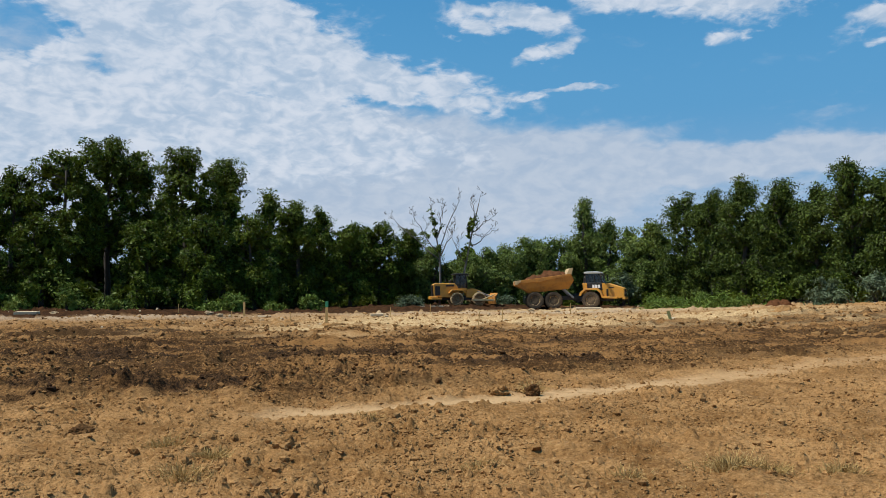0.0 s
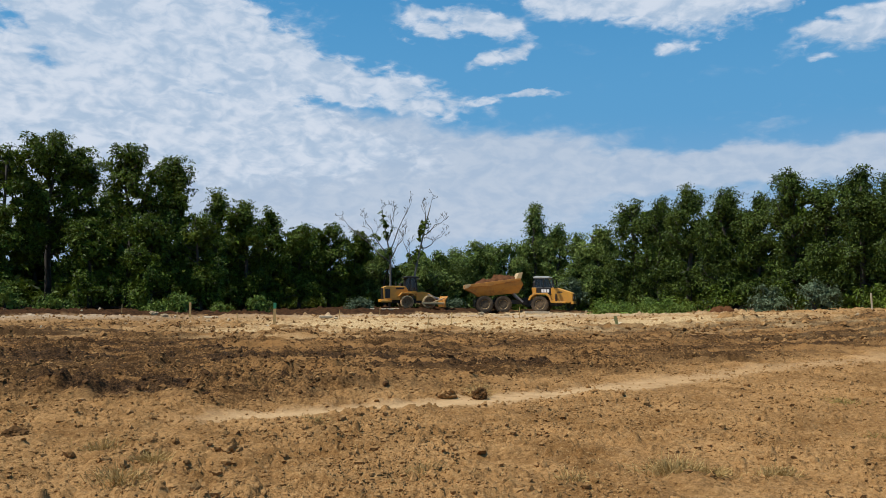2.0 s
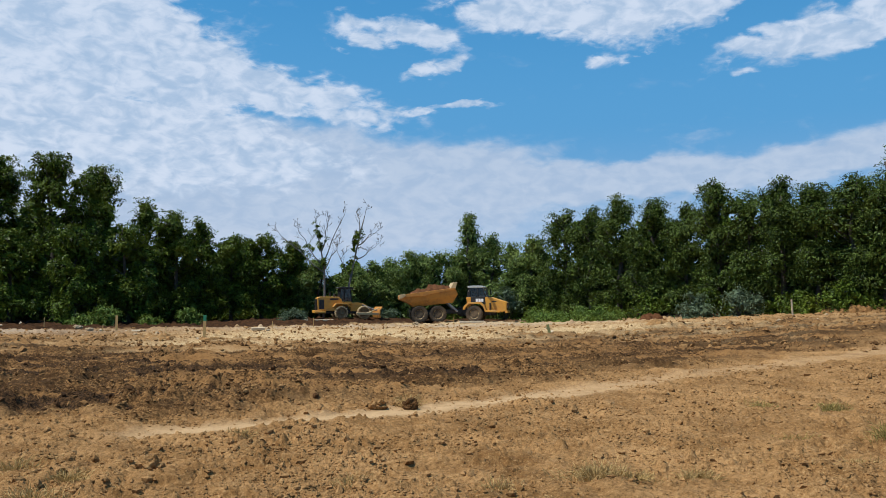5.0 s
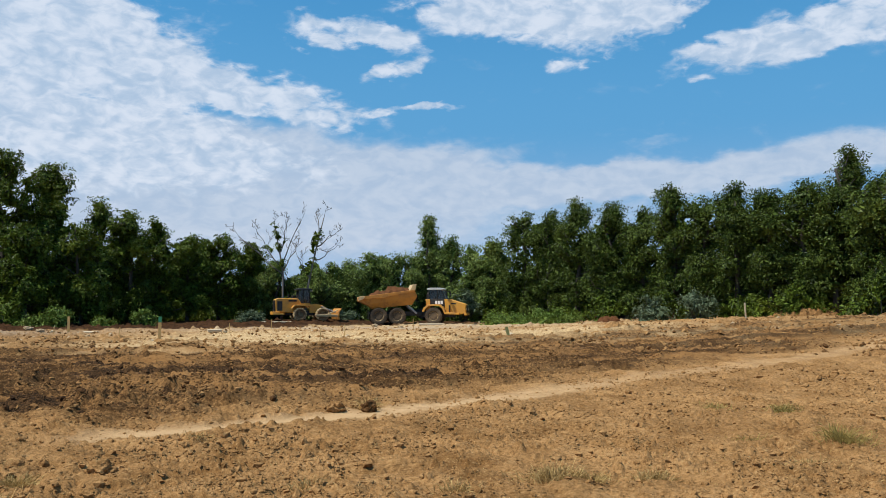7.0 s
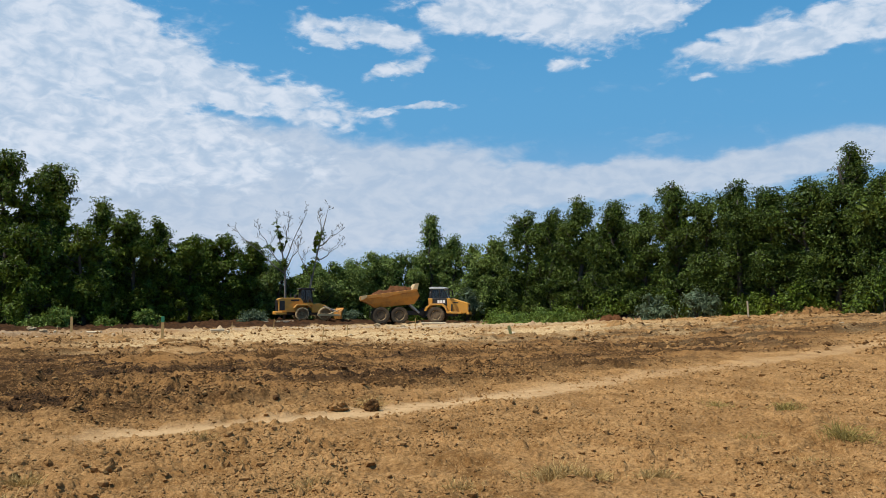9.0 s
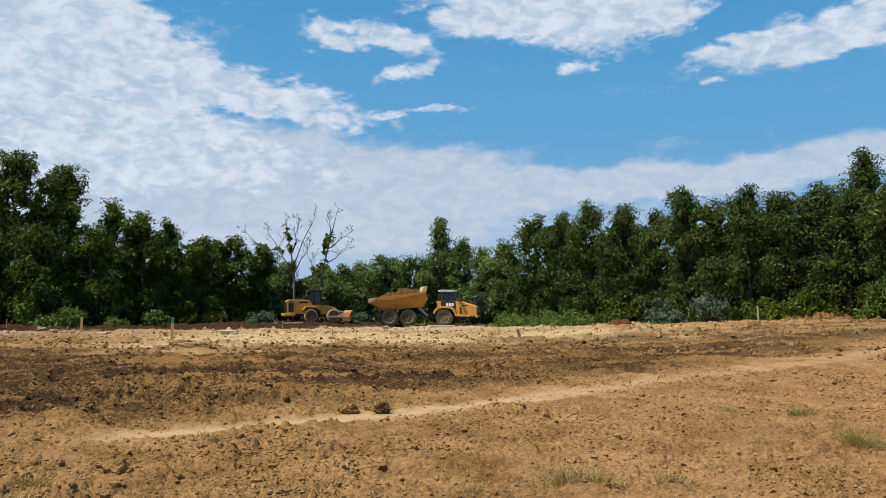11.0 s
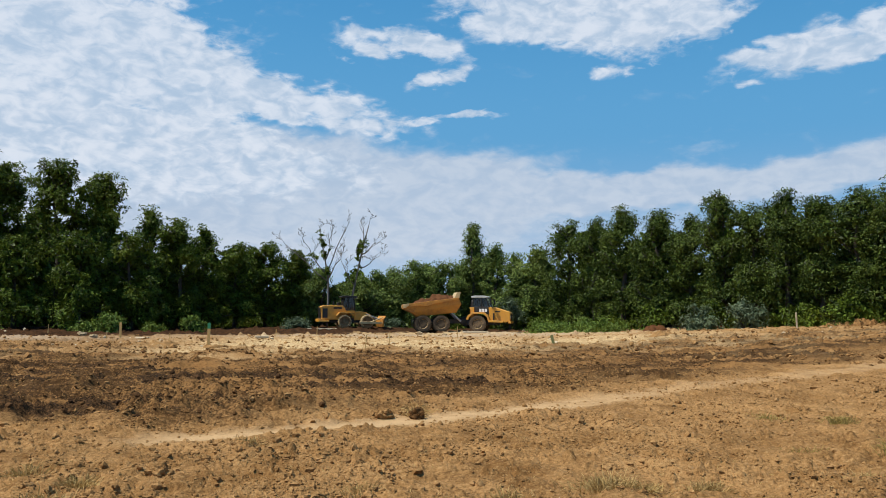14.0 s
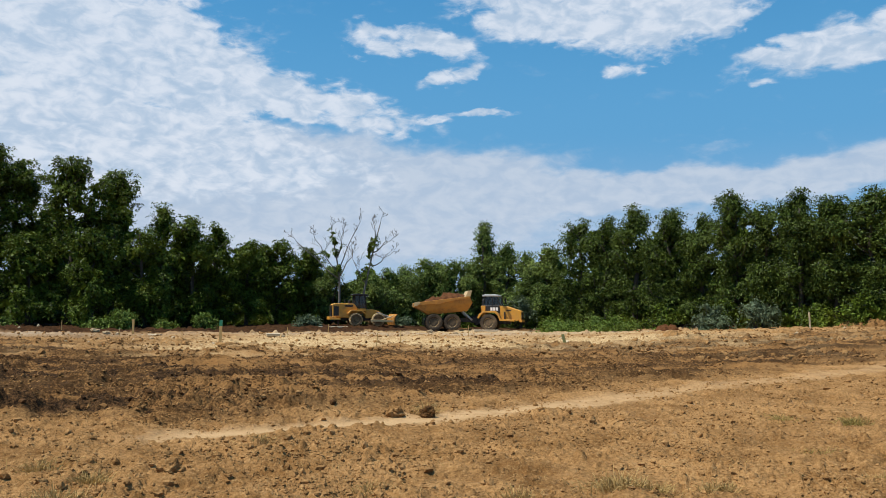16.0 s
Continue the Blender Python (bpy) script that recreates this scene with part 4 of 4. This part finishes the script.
        part("ladder", joined(*[block(9.15, 9.2, *sorted((s * (1.0 + 0.02 * i), s * (1.3 + 0.02 * i))), 0.75 + 0.25 * i, 0.79 + 0.25 * i, 0.0, f) for i in range(5)], block(9.13, 9.22, *sorted((s * 1.27, s * 1.33)), 0.72, 1.85, 0.0, f), block(9.13, 9.22, *sorted((s * 0.99, s * 1.05)), 0.72, 1.85, 0.0, f)), M_BLACK, t, "black boarding steps")
    for i in range(4):
        part("hose", rod((6.0, -0.3 + 0.2 * i, 1.3), k @ Vector((7.0, -0.3 + 0.2 * i, 1.55)), 0.035), M_BLACK, t, "black hydraulic hose")
    part("windscreen", prism([(8.80, 2.47), (8.40, 3.30), (8.43, 3.30), (8.84, 2.47)], -0.86, 0.86, 0.0, f), M_SCREEN, t, "sloping windscreen with its sky reflection coloured in")
    part("cab_seat", joined(block(7.5, 8.0, -0.3, 0.3, 2.45, 2.62, 0.04, f), block(7.42, 7.56, -0.28, 0.28, 2.6, 3.15, 0.04, f)), M_BLACK, t, "dark cab seat")
    part("door_decal", block(7.60, 8.62, -1.0, -0.985, 1.86, 2.40, 0.0, f), M_BLACK, t, "black decal panel")
    for i in range(3):
        xa = 7.78 + 0.26 * i
        part("decal_mark", prism([(xa, 1.96), (xa + 0.21, 1.96), (xa + 0.21, 2.26), (xa, 2.26)], -1.012, -1.001, 0.0, f), M_WHITE, t, "plain white mark")
    part("handrail", joined(rod(f @ Vector((8.7, -0.95, 2.4)), f @ Vector((8.95, -1.0, 2.85)), 0.02), rod(f @ Vector((8.95, -1.0, 2.85)), f @ Vector((9.0, -1.0, 2.3)), 0.02)), M_BLACK, t)
    return t


def padded_drum(parent, x, y, r, width):
    d = part("drum", lathe([(0.0, -width * 0.42), (r * 0.25, -width * 0.46), (r * 0.3, -width * 0.36), (r * 0.62, -width * 0.36), (r * 0.68, -width / 2), (r * 0.84, -width / 2), (r * 0.84, width / 2), (r * 0.6, width / 2)], 28), M_DRUM, parent, "muddy steel compaction drum")
    d.matrix_basis = Matrix.Translation((x, y, r))
    bm = bmesh.new()
    pads = [bm]
    for row in range(4):
        for i in range(14):
            a = 2 * math.pi * (i + 0.5 * (row % 2)) / 14
            yy = (row - 1.5) * width / 4.2
            pads.append(block(-0.075, 0.075, yy - 0.09, yy + 0.09, r * 0.82, r, 0.02, Matrix.Rotation(a, 4, "Y")))
    part("foot_ring", joined(*pads), M_PALE, d, "worn steel tamping feet")
    return d


def compactor(place):
    t = root("soil_compactor", place, "yellow soil compactor with padded drums and blade, on dark soil", "compactor")
    body = [(0.15, 0.85), (0.05, 2.15), (0.35, 2.30), (2.3, 2.28), (2.55, 2.0), (2.75, 1.2), (2.6, 0.85)]
    part("engine_housing", prism(body, -0.85, 0.85, 0.04), M_YELLOW, t, "yellow engine housing")
    part("rear_grille", joined(block(0.0, 0.07, -0.68, 0.68, 0.95, 2.10, 0.0), *[block(-0.03, 0.02, -0.66, 0.66, 1.02 + 0.15 * i, 1.09 + 0.15 * i, 0.0) for i in range(7)]), M_BLACK, t, "black rear radiator grille")
    for s in (-1, 1):
        part("side_vent", block(0.25, 0.75, *sorted((s * 0.845, s * 0.865)), 1.05, 2.0, 0.0), M_BLACK, t, "black side vent")
        part("fender", prism([(1.6, 1.28), (1.9, 1.62), (3.0, 1.62), (3.4, 1.28), (3.3, 1.22), (2.95, 1.5), (1.95, 1.5), (1.7, 1.22)], *sorted((s * 0.7, s * 1.45)), 0.015), M_YELLOW, t)
        part("rear_step", block(-0.2, 0.9, *sorted((s * 0.6, s * 1.15)), 0.62, 0.80, 0.02), M_YELLOW, t)
        padded_drum(t, 2.45, s * 1.12, 0.66, 0.85)
        padded_drum(t, 4.75, s * 1.12, 0.66, 0.85)
        # pale tone in place of the sun glinting along the arms
        part("blade_arm", prism([(3.9, 0.45), (6.3, 0.40), (6.3, 0.62), (3.9, 0.68)], *sorted((s * 1.6, s * 1.75)), 0.02), M_PALE, t, "blade push arm in a pale sunlit tone")
        part("lift_cylinder", rod((4.7, s * 0.55, 1.45), (6.2, s * 0.65, 0.85), 0.07), M_STEEL, t, "polished lift cylinder")
    part("side_decal", block(1.35, 2.2, -0.868, -0.852, 1.95, 2.12, 0.0), M_BLACK, t, "black decal strip")
    for s in (-1, 1):
        part("work_light", block(3.72, 3.80, *sorted((s * 0.45, s * 0.7)), 2.98, 3.12, 0.01), M_LAMP, t, "square work light")
        part("hand_rail", rod((2.2, s * 0.80, 1.8), (2.2, s * 0.80, 2.9), 0.025), M_BLACK, t, "black grab rail")
        # struts take the same painted sunlight as the arms
        part("blade_strut", rod((5.0, s * 1.68, 0.6), (6.3, s * 1.5, 1.1), 0.06), M_PALE, t, "pale blade strut")
    part("counter_weight", block(-0.25, 0.5, -0.95, 0.95, 0.62, 0.95, 0.04), M_YELLOW, t)
    part("chassis", block(0.5, 5.6, -0.4, 0.4, 0.55, 1.0, 0.03), M_BLACK, t, "dark lower chassis")
    part("front_frame", prism([(3.5, 0.8), (3.5, 1.65), (4.2, 1.75), (4.9, 1.55), (5.5, 1.15), (5.6, 0.8)], -0.55, 0.55, 0.04), M_YELLOW, t, "yellow front frame")
    part("blade", prism([(6.30, 0.12), (6.42, 0.10), (6.34, 0.45), (6.40, 0.85), (6.62, 1.22), (6.55, 1.26), (6.28, 0.90), (6.22, 0.45)], -1.9, 1.9, 0.01), M_BED, t, "soil-scoured yellow dozer blade")
    part("cab_base", block(2.3, 3.6, -0.72, 0.72, 1.5, 1.80, 0.03), M_YELLOW, t)
    part("cab_glass", prism([(2.38, 1.80), (2.45, 3.10), (3.40, 3.10), (3.55, 1.80)], -0.66, 0.66, 0.0), M_GLASS, t, "dark tinted cab windows")
    for xa, xb in ((2.36, 2.42), (2.85, 2.88), (3.58, 3.45)):
        for y in (-0.69, 0.69):
            part("cab_post", rod((xa, y, 1.75), (xb, y, 3.16), 0.055), M_BLACK, t)
    part("cab_roof", prism([(2.15, 3.12), (2.15, 3.24), (2.4, 3.30), (3.5, 3.30), (3.75, 3.22), (3.75, 3.12)], -0.85, 0.85, 0.03), M_BLACK, t, "dark flat cab roof")
    part("exhaust", rod((1.5, 0.25, 2.2), (1.5, 0.25, 2.75), 0.07), M_BLACK, t, "black exhaust stack")
    part("air_cleaner", lathe([(0.16, 0.0), (0.16, 0.3), (0.1, 0.34)], 14, Matrix.Translation((1.9, -0.2, 2.25)) @ Matrix.Rotation(math.pi / 2, 4, "X")), M_BLACK, t)
    return t


TRUCK_X, TRUCK_Y = 6.2, 79.6
dump_truck(Matrix.Translation((TRUCK_X, TRUCK_Y, lz(11, 79.6) + 0.0)) @ Matrix.Rotation(radians(-2), 4, "Z"))
compactor(Matrix.Translation((-1.2, 86.0, lz(1, 86))) @ Matrix.Rotation(radians(8), 4, "Z"))


# ---- stakes ----
def stake(x, y, high, wide, mat, label, lean=0.0, tip=None, tip_label=""):
    t = root("survey_stake", Matrix.Translation((x, y, gz(x, y))) @ Matrix.Rotation(radians(lean), 4, "Y"), label, "stake", "survey stakes")
    cut = 0.0 if tip is None else min(0.28, high * 0.45)
    part("lath", block(-wide / 2, wide / 2, -0.02, 0.02, -0.15, high - cut, 0.004), mat, t)
    if tip is not None:
        part("painted_top", block(-wide / 2 - 0.003, wide / 2 + 0.003, -0.023, 0.023, high - cut, high, 0.004), tip, t, tip_label)
    return t


stake(-5.9, 42.0, 1.22, 0.14, M_WOOD, "wooden survey stake with a green painted top", 1, M_GREEN, "green painted top")
stake(-15.0, 62.7, 1.0, 0.16, M_WOOD, "plain yellowish wooden survey stake by a bush", 0)
stake(12.0, 44.0, 0.62, 0.16, M_OLIVE, "short leaning faded green stake in the pale soil", -14)
stake(32.0, 54.0, 1.15, 0.11, M_GREYWOOD, "pale weathered stake near the tree line", -3)
for x, y, hgt in ((-9.2, 50.0, 0.55), (-3.7, 58.0, 0.6), (-1.0, 62.0, 0.75), (1.6, 38.5, 0.7), (3.3, 47.0, 0.7), (9.6, 63.0, 0.9), (-14.0, 55.0, 0.5), (-21.0, 66.0, 0.7)):
    stake(x, y, hgt, 0.045, M_WOOD, "thin pale marker lath stuck in the soil", rng.normal() * 4)


# ---- clods, stones, grass ----
def scatter(name, xs, ys, sizes, mat, label, flat=0.8, sink=0.42, category="soil", crumb=False):
    """Loose rounded lumps, one joined mesh."""
    bm = bmesh.new()
    bmesh.ops.create_icosphere(bm, subdivisions=1, radius=1.0)
    vs = np.array([v.co[:] for v in bm.verts])
    fs = np.array([[v.index for v in f.verts] for f in bm.faces])
    bm.free()
    if crumb:
        vs = np.array([(1, 0, 0), (-1, 0, 0), (0, 1, 0), (0, -1, 0), (0, 0, 1), (0, 0, -1)], dtype=float)
        fs = np.array([(a, c, d) if (a < 1) == (c < 3) == (d < 5) else (a, d, c) for a in (0, 1) for c in (2, 3) for d in (4, 5)])
    k = len(xs)
    zz = height(xs, ys)[0]
    co = vs[None] * (1 + 0.28 * rng.normal(size=(k, len(vs), 1)).clip(-1.5, 1.5))
    a = rng.random(k) * 6.283
    st = np.stack([0.85 + 0.4 * rng.random(k), 0.8 + 0.4 * rng.random(k), flat * (0.8 + 0.4 * rng.random(k))], -1)
    co = co * st[:, None, :]
    c, s = np.cos(a)[:, None], np.sin(a)[:, None]
    co = np.stack([co[..., 0] * c - co[..., 1] * s, co[..., 0] * s + co[..., 1] * c, co[..., 2]], -1) * sizes[:, None, None]
    co += np.stack([xs, ys, zz + sizes * flat * (1 - 2 * sink)], -1)[:, None, :] * 1.0
    faces = (fs[None] + (np.arange(k) * len(vs))[:, None, None]).reshape(-1, 3)
    me = bpy.data.meshes.new(name)
    me.vertices.add(k * len(vs)), me.loops.add(faces.size), me.polygons.add(len(faces))
    me.vertices.foreach_set("co", co.astype(np.float32).ravel())
    me.loops.foreach_set("vertex_index", faces.ravel().astype(np.int32))
    me.polygons.foreach_set("loop_start", np.arange(len(faces), dtype=np.int32) * 3)
    me.materials.append(mat)
    me.update(calc_edges=True)
    me.shade_flat()
    return tagged(new(name, me), label, category, kind="stuff")


def field(k, r0, r1, keep):
    """Random places in the viewed sector between two distances, thinned by keep(sp, zones)."""
    rr = np.exp(rng.uniform(math.log(r0), math.log(r1), k))
    aa = np.radians(rng.uniform(-31, 42, k))
    x, y = rr * np.sin(aa), rr * np.cos(aa)
    sp, z = zones(x, y)
    bunch = smooth(0.30, 0.75, vnoise(x * 0.8, y * 0.8, 71) * 0.6 + vnoise(x * 2.3, y * 2.3, 73) * 0.4)
    ok = rng.random(k) < keep(sp, z) * (0.12 + 0.88 * bunch)
    return x[ok], y[ok]


x, y = field(70000, 6.2, 26, lambda sp, z: (0.75 - 0.4 * z["churn"]) * (1 - 0.93 * z["track"]) * (1 - z["moist"]))
scatter("soil_crumbs", x, y, 0.004 + 0.016 * rng.random(len(x)) ** 4 + 0.0009 * np.hypot(x, y), M_CLOD, "loose dry brown crumbs of soil over the field", crumb=True)
x, y = field(14000, 6.2, 24, lambda sp, z: (0.6 - 0.35 * z["churn"]) * (1 - 0.93 * z["track"]) * (1 - z["moist"]))
scatter("soil_clods", x, y, 0.010 + 0.034 * rng.random(len(x)) ** 5 + 0.0012 * np.hypot(x, y), M_CLOD, "loose dry brown soil clods over the field")
x, y = field(160000, 13, 40, lambda sp, z: 0.6 * z["churn"] * (1 - z["moist"]))
scatter("turned_crumbs", x, y, 0.010 + 0.038 * rng.random(len(x)) ** 3, M_TURNED, "dark turned-up crumbs in the churned ruts", crumb=True)
x, y = field(18000, 14, 37, lambda sp, z: 0.42 * z["churn"])
scatter("turned_clods", x, y, 0.02 + 0.05 * rng.random(len(x)) ** 4, M_TURNED, "turned brown clods in the churned ruts")
x, y = field(30000, 13, 34, lambda sp, z: z["moist"] * 0.7)
scatter("moist_clods", x, y, 0.015 + 0.06 * rng.random(len(x)) ** 3, M_MOIST, "dark moist clods turned up in the ruts")
x, y = field(26000, 30, 75, lambda sp, z: 0.42 * (1 - z["dark"]))
scatter("soil_clods", x, y, 0.03 + 0.10 * rng.random(len(x)) ** 4, M_CLOD, "scattered clods over the pale far ground")
x, y = field(20000, 30, 62, lambda sp, z: 0.5 * (1 - z["dark"]) * (1 - 0.8 * z["pale"]))
scatter("turned_crumbs", x, y, 0.03 + 0.10 * rng.random(len(x)) ** 3, M_TURNED, "brown turned rubble of soil over the far ground", crumb=True)
x, y = field(1500, 40, 85, lambda sp, z: 0.15 + 0.8 * z["gravel"])
scatter("stones", x, y, 0.05 + 0.14 * rng.random(len(x)) ** 3, M_STONE, "pale stones and rubble lying on the ground", category="stones")


def blades(k, cx, cy, spread, high, wide=0.0042, lay=0.5):
    """Thin bent grass blades rooted round a place."""
    r = np.abs(rng.normal(size=k)) * spread
    a = rng.random(k) * 6.283
    x, y = cx + r * np.cos(a), cy + r * np.sin(a)
    z = height(x, y)[0] - 0.01
    d = np.stack([np.cos(a) * lay + rng.normal(size=k) * 0.5, np.sin(a) * lay + rng.normal(size=k) * 0.5, 0.35 + rng.random(k)], -1)
    d /= np.linalg.norm(d, axis=1)[:, None]
    l = (high * (0.45 + 0.75 * rng.random(k)))[:, None]
    base = np.stack([x, y, z], -1)
    side = np.cross(d, rng.normal(size=(k, 3)))
    side /= np.linalg.norm(side, axis=1)[:, None] + 1e-9
    side *= wide
    mid = base + d * l * 0.6
    tip = base + d * l + np.array([0, 0, -0.25]) * l
    return np.concatenate([np.stack([base - side, base + side, mid + side, mid - side], 1), np.stack([mid - side, mid + side, tip + side * 0.2, tip - side * 0.2], 1)]).reshape(-1, 3)


def tuft(x, y, spread, high, k, mat, label):
    k = int(k * 1.5)
    v = blades(k, x, y, spread, high * 1.35, 0.003, 0.5)
    return tagged(new("grass_tuft", quads("grass_tuft", v, 2 * k, mat)), label, "grass", kind="stuff")


for x, y, s, hgt, k in ((2.62, 7.7, 0.15, 0.15, 420), (2.95, 7.55, 0.09, 0.11, 150), (3.55, 7.55, 0.10, 0.12, 170), (-2.35, 8.5, 0.10, 0.13, 170), (-2.3, 7.4, 0.14, 0.14, 200), (-0.95, 10.6, 0.12, 0.10, 90), (0.3, 7.6, 0.1, 0.1, 80), (1.6, 7.4, 0.12, 0.1, 90), (5.6, 8.1, 0.1, 0.1, 90), (-3.0, 9.0, 0.12, 0.14, 120)):
    tuft(x, y, s, hgt, k, M_STRAW, "tuft of dry straw-coloured grass in the soil")
for x, y, s, hgt, k in ((6.55, 8.9, 0.14, 0.20, 260), (7.6, 11.7, 0.14, 0.16, 160), (5.6, 9.3, 0.12, 0.10, 80), (6.6, 7.6, 0.18, 0.12, 200), (6.9, 12.5, 0.2, 0.12, 90)):
    tuft(x, y, s, hgt, k, M_GREENGRASS, "sparse tuft of green grass in the dry soil")


def earth_clod(x, y, size, seed, label, mat):
    bm = bmesh.new()
    bmesh.ops.create_icosphere(bm, subdivisions=4, radius=1.0)
    for v in bm.verts:
        q = v.co * 1.7 + Vector((seed, 0, 0))
        v.co *= 1 + 0.34 * noise.fractal(q, 0.6, 2.1, 6)
        v.co.x *= size[0]
        v.co.y *= size[1]
        v.co.z *= size[2]
    ob = part("earth_clod", bm, mat, None, "")
    ob.location = (x, y, gz(x, y) + size[2] * 0.42)
    return tagged(ob, label, "clod")


earth_clod(1.42, 13.5, (0.13, 0.11, 0.12), 3, "large dark clod with roots beside the wheel track", M_TURNED)
tuft(1.44, 13.75, 0.07, 0.24, 110, M_STRAW, "wispy dry grass growing out of a clod")
earth_clod(-1.68, 8.85, (0.14, 0.12, 0.10), 8, "low rounded clod of dry brown earth", M_CLOD)
earth_clod(0.9, 13.6, (0.15, 0.12, 0.10), 12, "dark brown clod beside the wheel track", M_CLOD)
earth_clod(-4.3, 9.9, (0.15, 0.13, 0.10), 15, "dark reddish clod lying on the dry soil", M_TURNED)
x, y = field(1600, 6, 11.5, lambda sp, z: 0.8 * (sp < -1.2))
v = np.concatenate([blades(3, a, c, 0.05, 0.07, 0.003, 1.2) for a, c in zip(x[:700], y[:700])])
tagged(new("straw_litter", quads("straw_litter", v, len(v) // 4, M_STRAW)), "scattered bits of dry straw on the soil", "straw", kind="stuff")


# ---- boards, slabs, rubble, spoil ----
def board(x, y, long, wide, thick, turn, label, name="plank", category="plank", mat=None):
    z = gz(x, y) + thick * 0.6
    ob = part(name, block(-long / 2, long / 2, -wide / 2, wide / 2, -thick / 2, thick / 2, 0.01), mat or M_GREYWOOD, None)
    ob.matrix_world = Matrix.Translation((x, y, z)) @ Matrix.Rotation(radians(turn), 4, "Z") @ Matrix.Rotation(radians(2), 4, "X")
    return tagged(ob, label, category)


board(-0.8, 82.0, 2.9, 0.28, 0.12, 3, "pale weathered plank lying on the dark soil")
board(12.8, 73.5, 2.2, 0.4, 0.15, -4, "pale plank lying on the gravel by the truck")
board(-4.4, 55.0, 0.85, 0.6, 0.14, 8, "flat pale stone slab on the sandy soil", "stone_slab", "stone", M_STONE)
board(-13.2, 60.5, 1.2, 0.7, 0.16, -12, "flat pale stone slab near a survey stake", "stone_slab", "stone", M_STONE)
board(-31.0, 62.0, 1.6, 0.8, 0.2, 5, "flat grey-white stone slab beside the dark soil", "stone_slab", "stone", M_STONE)
for x, y, r, sd in ((36.2, 48.6, 0.30, 21), (37.4, 49.2, 0.22, 22), (38.1, 48.2, 0.34, 23), (-18.6, 66.0, 0.34, 24), (-16.4, 60.9, 0.28, 25), (7.4, 70.0, 0.26, 26), (9.3, 68.2, 0.22, 27), (-30.2, 64.6, 0.32, 28)):
    ob = earth_clod(x, y, (r, r * 0.8, r * 0.6), sd, "pale rough boulder lying on the bare ground", M_STONE)
    ob.name = "boulder"
    tagged(ob, category="stone")
for x, y, a, c, h, sd in ((30.4, 63.5, 1.9, 1.2, 0.6, 31), (26.3, 65.5, 1.0, 0.8, 0.4, 32), (19.5, 47.5, 0.9, 0.7, 0.25, 33), (12.5, 43.7, 0.6, 0.5, 0.22, 34), (-5.6, 41.5, 0.55, 0.45, 0.2, 35), (36.0, 53.0, 2.4, 1.2, 0.6, 36), (-8.6, 45.0, 0.8, 0.6, 0.25, 37), (15.8, 40.5, 0.9, 0.6, 0.25, 38), (25.5, 46.0, 1.2, 0.7, 0.3, 39)):
    ob = part("spoil_mound", heap(-a, a, -c, c, -0.12, h, sd), M_LOAD if y > 60 else M_TURNED if y > 50 else M_CLOD, None)
    ob.location = (x, y, gz(x, y))
    tagged(ob, "low crumbly heap of turned brown spoil on the field", "soil heap")
